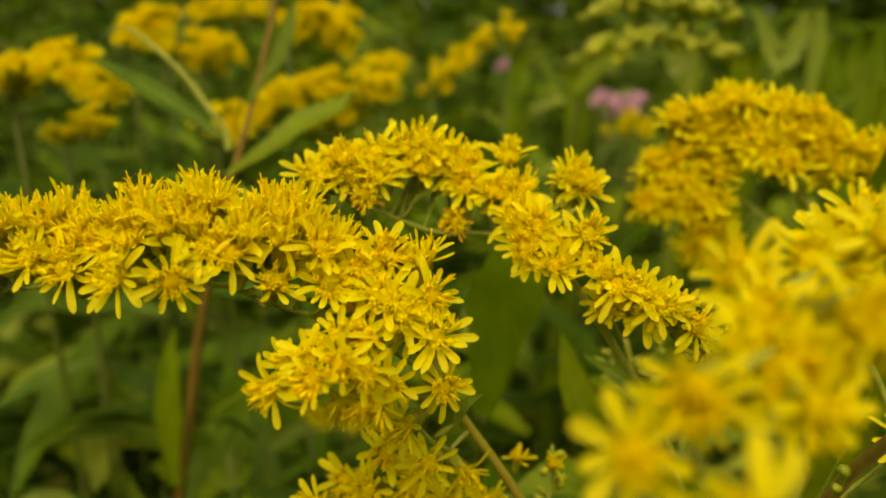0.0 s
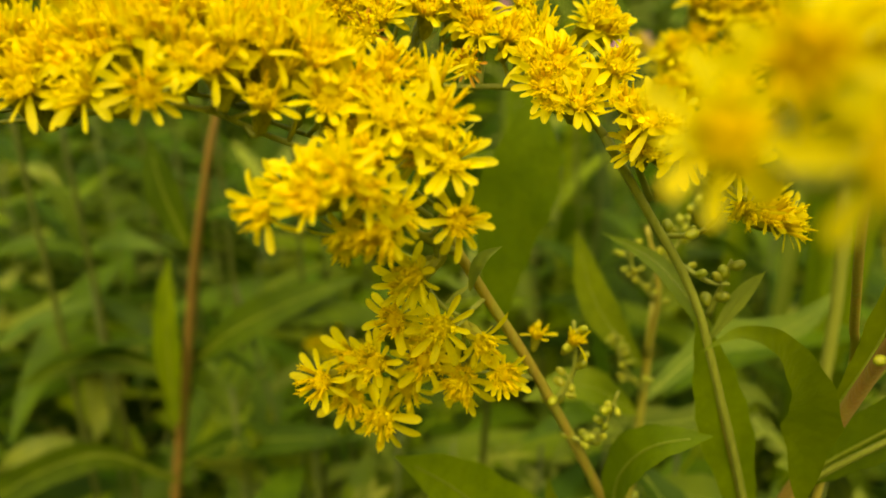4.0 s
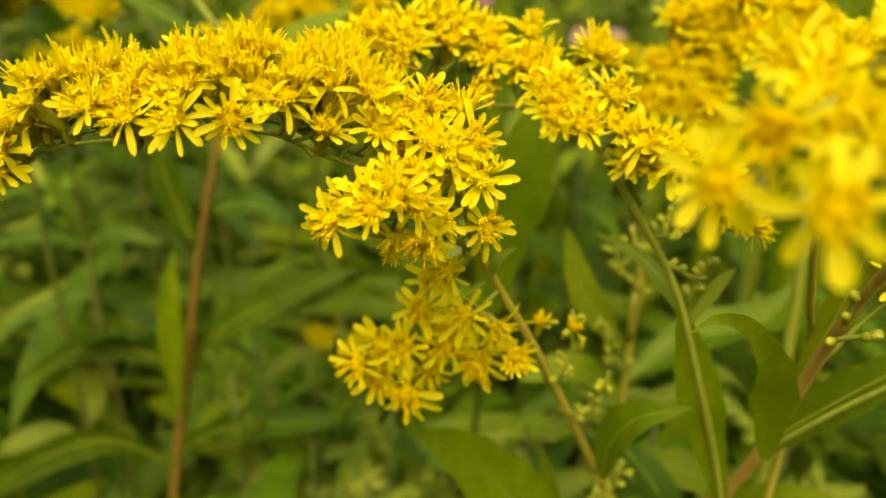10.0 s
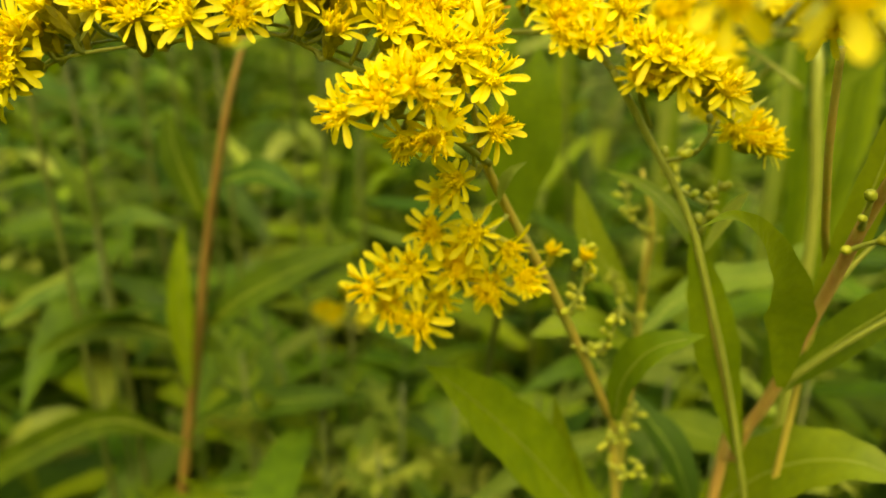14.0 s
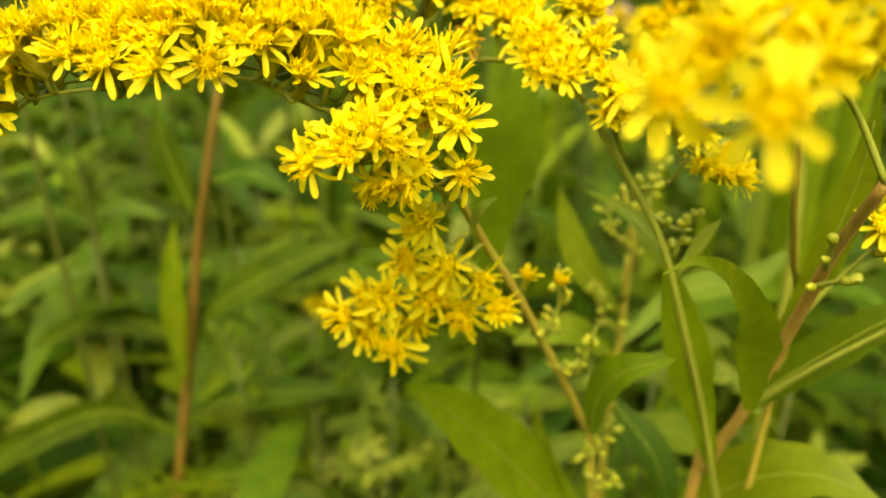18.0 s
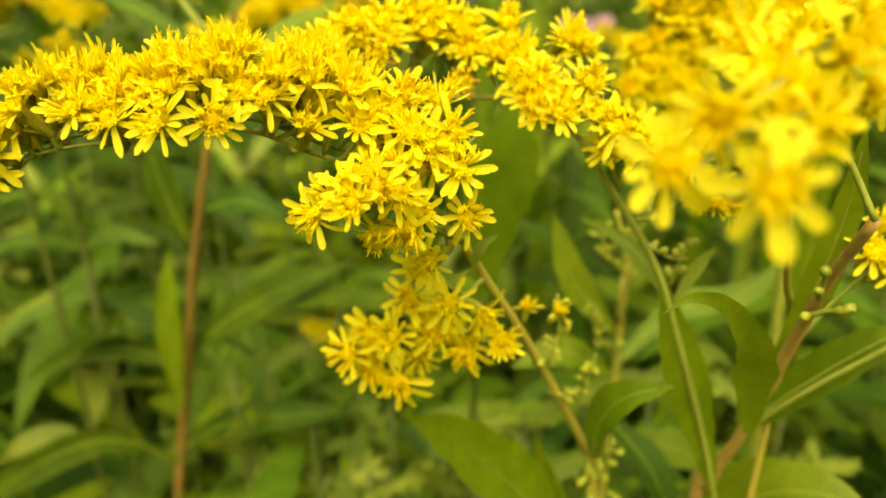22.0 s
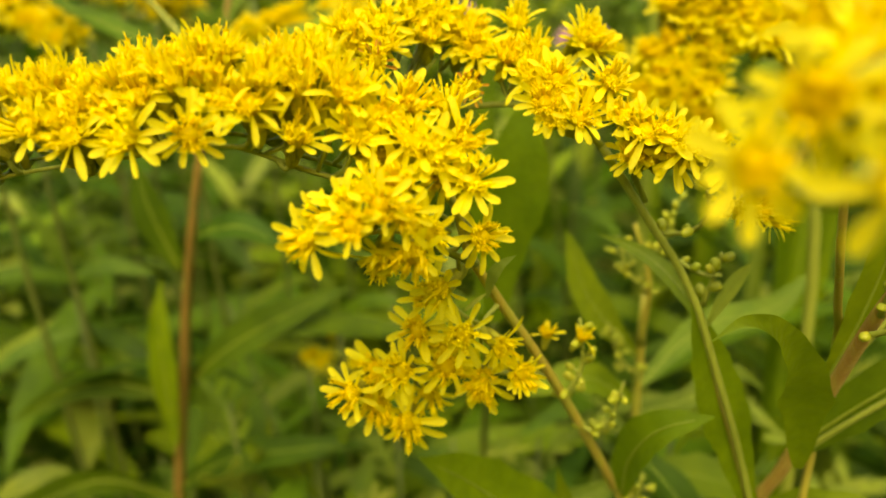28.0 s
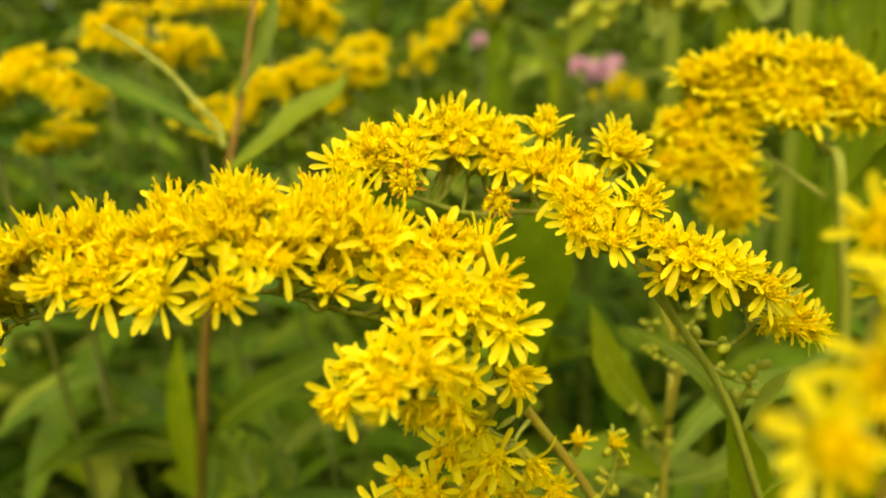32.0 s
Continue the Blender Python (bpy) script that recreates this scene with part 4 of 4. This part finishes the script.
# ---- blurred bloom in the distance ----
def far_bloom(at, axis, count, seed, label, size=1.0, reach=5.0):
    """A goldenrod plume seen from further off."""
    rng = random.Random(seed)
    plant = thing("goldenrod_plant", at, label, "plant", "goldenrods in the meadow")
    a = Vector(axis[0])
    stem_to_ground(plant, [(at[0] * 1000, at[1] * 1000, -905), (a.x + (at[0] * 1000 - a.x) * 0.4, a.y + (at[1] * 1000 - a.y) * 0.4, -200), tuple(a)], 1.3, 0.6, STEM_DARK)
    line = curve([Vector(p) for p in axis], 8)
    heads = [tuple(rng.choice(line) + Vector((rng.gauss(0, reach * 0.5), rng.gauss(0, reach * 0.6), abs(rng.gauss(0, reach * 0.6)) + 1))) for _ in range(count)]
    flowering_branch(plant, axis, heads, seed, False, size, 0.6)
    return plant


for at, axis, count in (((-0.108, 0.22, 0), [(-108, 172, 40), (-102, 172, 44), (-95, 172, 45), (-89, 172, 42), (-84, 172, 39)], 60),
                        ((-0.106, 0.24, 0), [(-106, 190, 26), (-101, 190, 28), (-97, 190, 28)], 9),
                        ((-0.105, 0.28, 0), [(-105, 230, 52), (-102, 230, 56), (-95, 230, 58), (-99, 230, 50)], 26),
                        ((-0.093, 0.28, 0), [(-93, 230, 48), (-85, 230, 47), (-81, 230, 50), (-76, 230, 50), (-73, 230, 42)], 26),
                        ((-0.048, 0.26, 0), [(-48, 210, 56), (-41, 210, 60), (-34, 210, 57), (-32, 210, 52)], 36),
                        ((-0.067, 0.25, 0), [(-67, 200, 28), (-58, 200, 31), (-50, 200, 36), (-40, 200, 40), (-34, 200, 41)], 42),
                        ((-0.039, 0.26, 0), [(-39, 210, 29), (-31, 210, 32), (-28, 210, 39), (-23, 210, 41), (-19, 210, 40)], 30),
                        ((-0.008, 0.31, 0), [(-8, 260, 40), (-2, 260, 47), (4, 260, 52), (14, 260, 58), (24, 260, 58)], 22),
                        ((-0.032, 0.30, 0), [(-32, 250, 48), (-26, 250, 50), (-21, 250, 47)], 8),
                        ((-0.095, 0.31, 0), [(-95, 260, 62), (-82, 260, 64), (-68, 260, 62)], 18),
                        ((0.055, 0.30, 0), [(55, 250, 28), (62, 250, 30), (69, 250, 31)], 6),
                        ((-0.03, 0.2, 0), [(-34, 172, -48), (-28, 170, -45), (-21, 168, -47)], 5)):
    far_bloom(at, axis, count * 9 // 5, int(abs(at[0]) * 1000 + at[1] * 100), "goldenrod in full yellow bloom among other plants")

# ---- a goldenrod still in bud ----
budding = thing("goldenrod_plant", (0.06, 0.27, 0), "goldenrod with greenish plumes still in bud", "plant", "goldenrods in the meadow")
stem_to_ground(budding, [(60, 270, -905), (62, 268, -200), (41, 235, 9), (41, 232, 41), (41, 229, 58), (41, 226, 74)], 0.8, 0.6, STEM_DARK)
bud_spray(budding, [(40, 220, 55), (49, 220, 59), (61, 220, 61), (74, 220, 59), (83, 220, 58)], 60, 51, 4.5, 3.2)
bud_spray(budding, [(40, 220, 67), (50, 220, 70), (61, 220, 71), (74, 220, 69), (82, 220, 67)], 50, 52, 4.5, 3.2)
bud_spray(budding, [(39, 220, 51), (45, 220, 58), (50, 220, 56), (52, 220, 53)], 16, 53, 4.5, 3.0)
leaf(budding, [(38, 218, 45), (43, 218, 54), (48, 218, 64)], 7, (-0.3, -0.9, 0.4), LEAF, seed=54, rib=0.2)
leaf(budding, [(39, 222, 40), (31, 222, 48), (25, 222, 56)], 6, (0.3, -0.8, 0.6), LEAF_GREY, seed=55, rib=0.2)

# ---- pink clover ----
def clover(x, y, z, r, seed):
    rng = random.Random(seed)
    plant = thing("clover_plant", (x, y + 0.02, 0), "pink clover head on a thin green stalk", "flower", "clovers in the meadow")
    q = Vector((x, y, z))
    bm = bmesh.new()
    tube(bm, [v - plant.location for v in curve([(x, y + 0.02, -0.005), (x + 0.01, y + 0.01, z * 0.5), q], 6)], 0.0010, 0.0007, 6)
    part("stem", bm, STEM_DARK, plant)
    bm = bmesh.new()
    for k in range(70):
        u = rng.uniform(-0.4, 1)
        a = rng.uniform(0, 6.28)
        d = Vector((math.cos(a) * math.sqrt(1 - u * u), math.sin(a) * math.sqrt(1 - u * u), u))
        blade(bm, [q - plant.location + d * r * t for t in (0.15, 0.5, 0.8, 1.05)], r * 0.3, d.cross(Vector((0.3, 0.4, 0.8))), seed=k)
    part("flower_head", bm, PINK, plant, "round pink clover head")


for k, (x, y, z, r) in enumerate(((0.097, 0.43, 0.927, 0.0105), (0.084, 0.42, 0.932, 0.008), (0.024, 0.40, 0.949, 0.006), (0.110, 0.45, 0.933, 0.006))):
    clover(x, y, z, r, k)

# ---- leafy plants all around, the nearest with leaves of their own ----
def leaf_mesh(length, width, droop, seed):
    bm = bmesh.new()
    line = [Vector((length * t, 0.05 * length * math.sin(t * 2 + seed), length * (0.28 * t - droop * t * t))) for t in (0, 0.12, 0.28, 0.45, 0.62, 0.78, 0.9, 1)]
    blade(bm, line, width, UP, 0.22, 0.05, seed)
    me = bpy.data.meshes.new("leaf")
    bm.to_mesh(me)
    bm.free()
    me.shade_smooth()
    return me


LEAVES = []
for k, (l, w, d) in enumerate(((0.08, 0.015, 0.3), (0.10, 0.018, 0.55), (0.07, 0.013, 0.2), (0.09, 0.019, 0.7), (0.06, 0.012, 0.4))):
    for mat in (LEAF, LEAF_SHADED, LEAF_GREY):
        me = leaf_mesh(l, w, d, k)
        me.materials.append(mat)
        LEAVES.append(me)


def leafy_plant(x, y, top, rng, near, sway=1.0):
    plant = thing("meadow_plant", (x, y, 0), "leafy green meadow plant with narrow pointed leaves", "plant", "leafy plants of the meadow")
    lean = Vector((rng.uniform(-0.16, 0.16), rng.uniform(-0.04, 0.06), 0)) * sway
    line = curve([Vector((0, 0, -0.005)), lean * 0.4 + UP * top * 0.5, lean + UP * top], 8)
    bm = bmesh.new()
    tube(bm, line, 0.0011, 0.0004, 6)
    part("stem", bm, STEM_DARK, plant)
    joined = bmesh.new()
    count = 40
    pale = rng.random() < 0.15
    for k in range(count):
        t = 0.36 + 0.64 * k / count
        q = line[0].lerp(line[-1], t) if t > 1 else line[min(int(t * (len(line) - 1)), len(line) - 2)].lerp(line[min(int(t * (len(line) - 1)) + 1, len(line) - 1)], (t * (len(line) - 1)) % 1)
        a = k * 2.4 + rng.uniform(-0.4, 0.4)
        m = Matrix.Translation(q) @ Matrix.Rotation(a, 4, "Z") @ Matrix.Rotation(-rng.uniform(-0.3, 0.7), 4, "Y") @ Matrix.Rotation(rng.uniform(-0.4, 0.4), 4, "X") @ Matrix.Scale(rng.uniform(0.7, 1.15) * (1.15 - 0.45 * max(0, (t - 0.85) / 0.15)), 4)
        if near:
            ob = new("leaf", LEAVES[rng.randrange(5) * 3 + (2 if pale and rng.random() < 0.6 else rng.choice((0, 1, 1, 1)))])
            ob.parent = plant
            ob.matrix_basis = m
        else:
            first = len(joined.verts)
            joined.from_mesh(LEAVES[rng.randrange(5) * 3])
            joined.verts.ensure_lookup_table()
            bmesh.ops.transform(joined, matrix=m, verts=joined.verts[first:])
    if near:
        joined.free()
    else:
        part("foliage", joined, LEAF_PALE if pale else rng.choice((LEAF, LEAF_SHADED, LEAF_SHADED)), plant)


rng = random.Random(5)
for row in range(17):
    y = 0.20 + 0.045 * row + 0.0025 * row * row
    half = 0.10 + 0.68 * y
    n = int(half * 2 / (0.048 + 0.0022 * row))
    for k in range(n):
        x = -half + 2 * half * (k + 0.5 + rng.uniform(-0.35, 0.35)) / n
        leafy_plant(x, y + rng.uniform(-0.015, 0.02), 0.875 + rng.uniform(-0.10, 0.035) + (0.03 * min(1, row / 5) if row < 7 else 0.10 + 0.02 * (row - 7)), rng, y < 0.31)

# low foliage that goes on all round, beyond the plants that can be told apart
spread = random.Random(17)
coords, faces = [], []
shapes = []
for me in LEAVES[::3]:
    shapes.append(([v.co.copy() for v in me.vertices], [tuple(p.vertices) for p in me.polygons]))
for k in range(240):
    a, far = spread.uniform(0, 6.283), 0.5 + 1.7 * math.sqrt(spread.random())
    x, y = far * math.cos(a), far * math.sin(a)
    top = spread.uniform(0.8, 1.0)
    if y > 0.1 and abs(x) < 0.14 + 0.72 * y and y < 1.7:
        continue
    for j in range(26):
        m = Matrix.Translation((x, y, top * (0.35 + 0.65 * j / 26))) @ Matrix.Rotation(j * 2.4 + spread.uniform(-0.4, 0.4), 4, "Z") @ Matrix.Rotation(-spread.uniform(-0.3, 0.7), 4, "Y") @ Matrix.Scale(spread.uniform(0.8, 1.3), 4)
        verts, polys = spread.choice(shapes)
        n = len(coords)
        coords += [m @ v for v in verts]
        faces += [tuple(i + n for i in p) for p in polys]
me = bpy.data.meshes.new("meadow_foliage")
me.from_pydata(coords, [], faces)
me.materials.append(LEAF_SHADED)
me.shade_smooth()
tagged(new("meadow_foliage", me), "dense green foliage of the surrounding meadow", "plants", kind="stuff")

# the same growth, added unseen at the sides and behind to block low light
for k in range(90):
    a, far = rng.uniform(0, 6.283), rng.uniform(0.2, 0.75)
    x, y = far * math.cos(a), far * math.sin(a) - 0.02
    if y < 0.16 and (y < -0.14 or abs(x) > 0.24):
        leafy_plant(x, y, 0.90 + rng.uniform(-0.08, 0.08), rng, False, 0.5)
# six more unseen plants close by, added to shade the lower leaves
for x, y in ((-0.2, 0.02), (-0.24, 0.1), (-0.19, -0.07), (0.2, 0.0), (0.24, 0.08), (0.19, -0.08)):
    leafy_plant(x, y, 0.95 + rng.uniform(-0.04, 0.06), rng, False, 0.15)
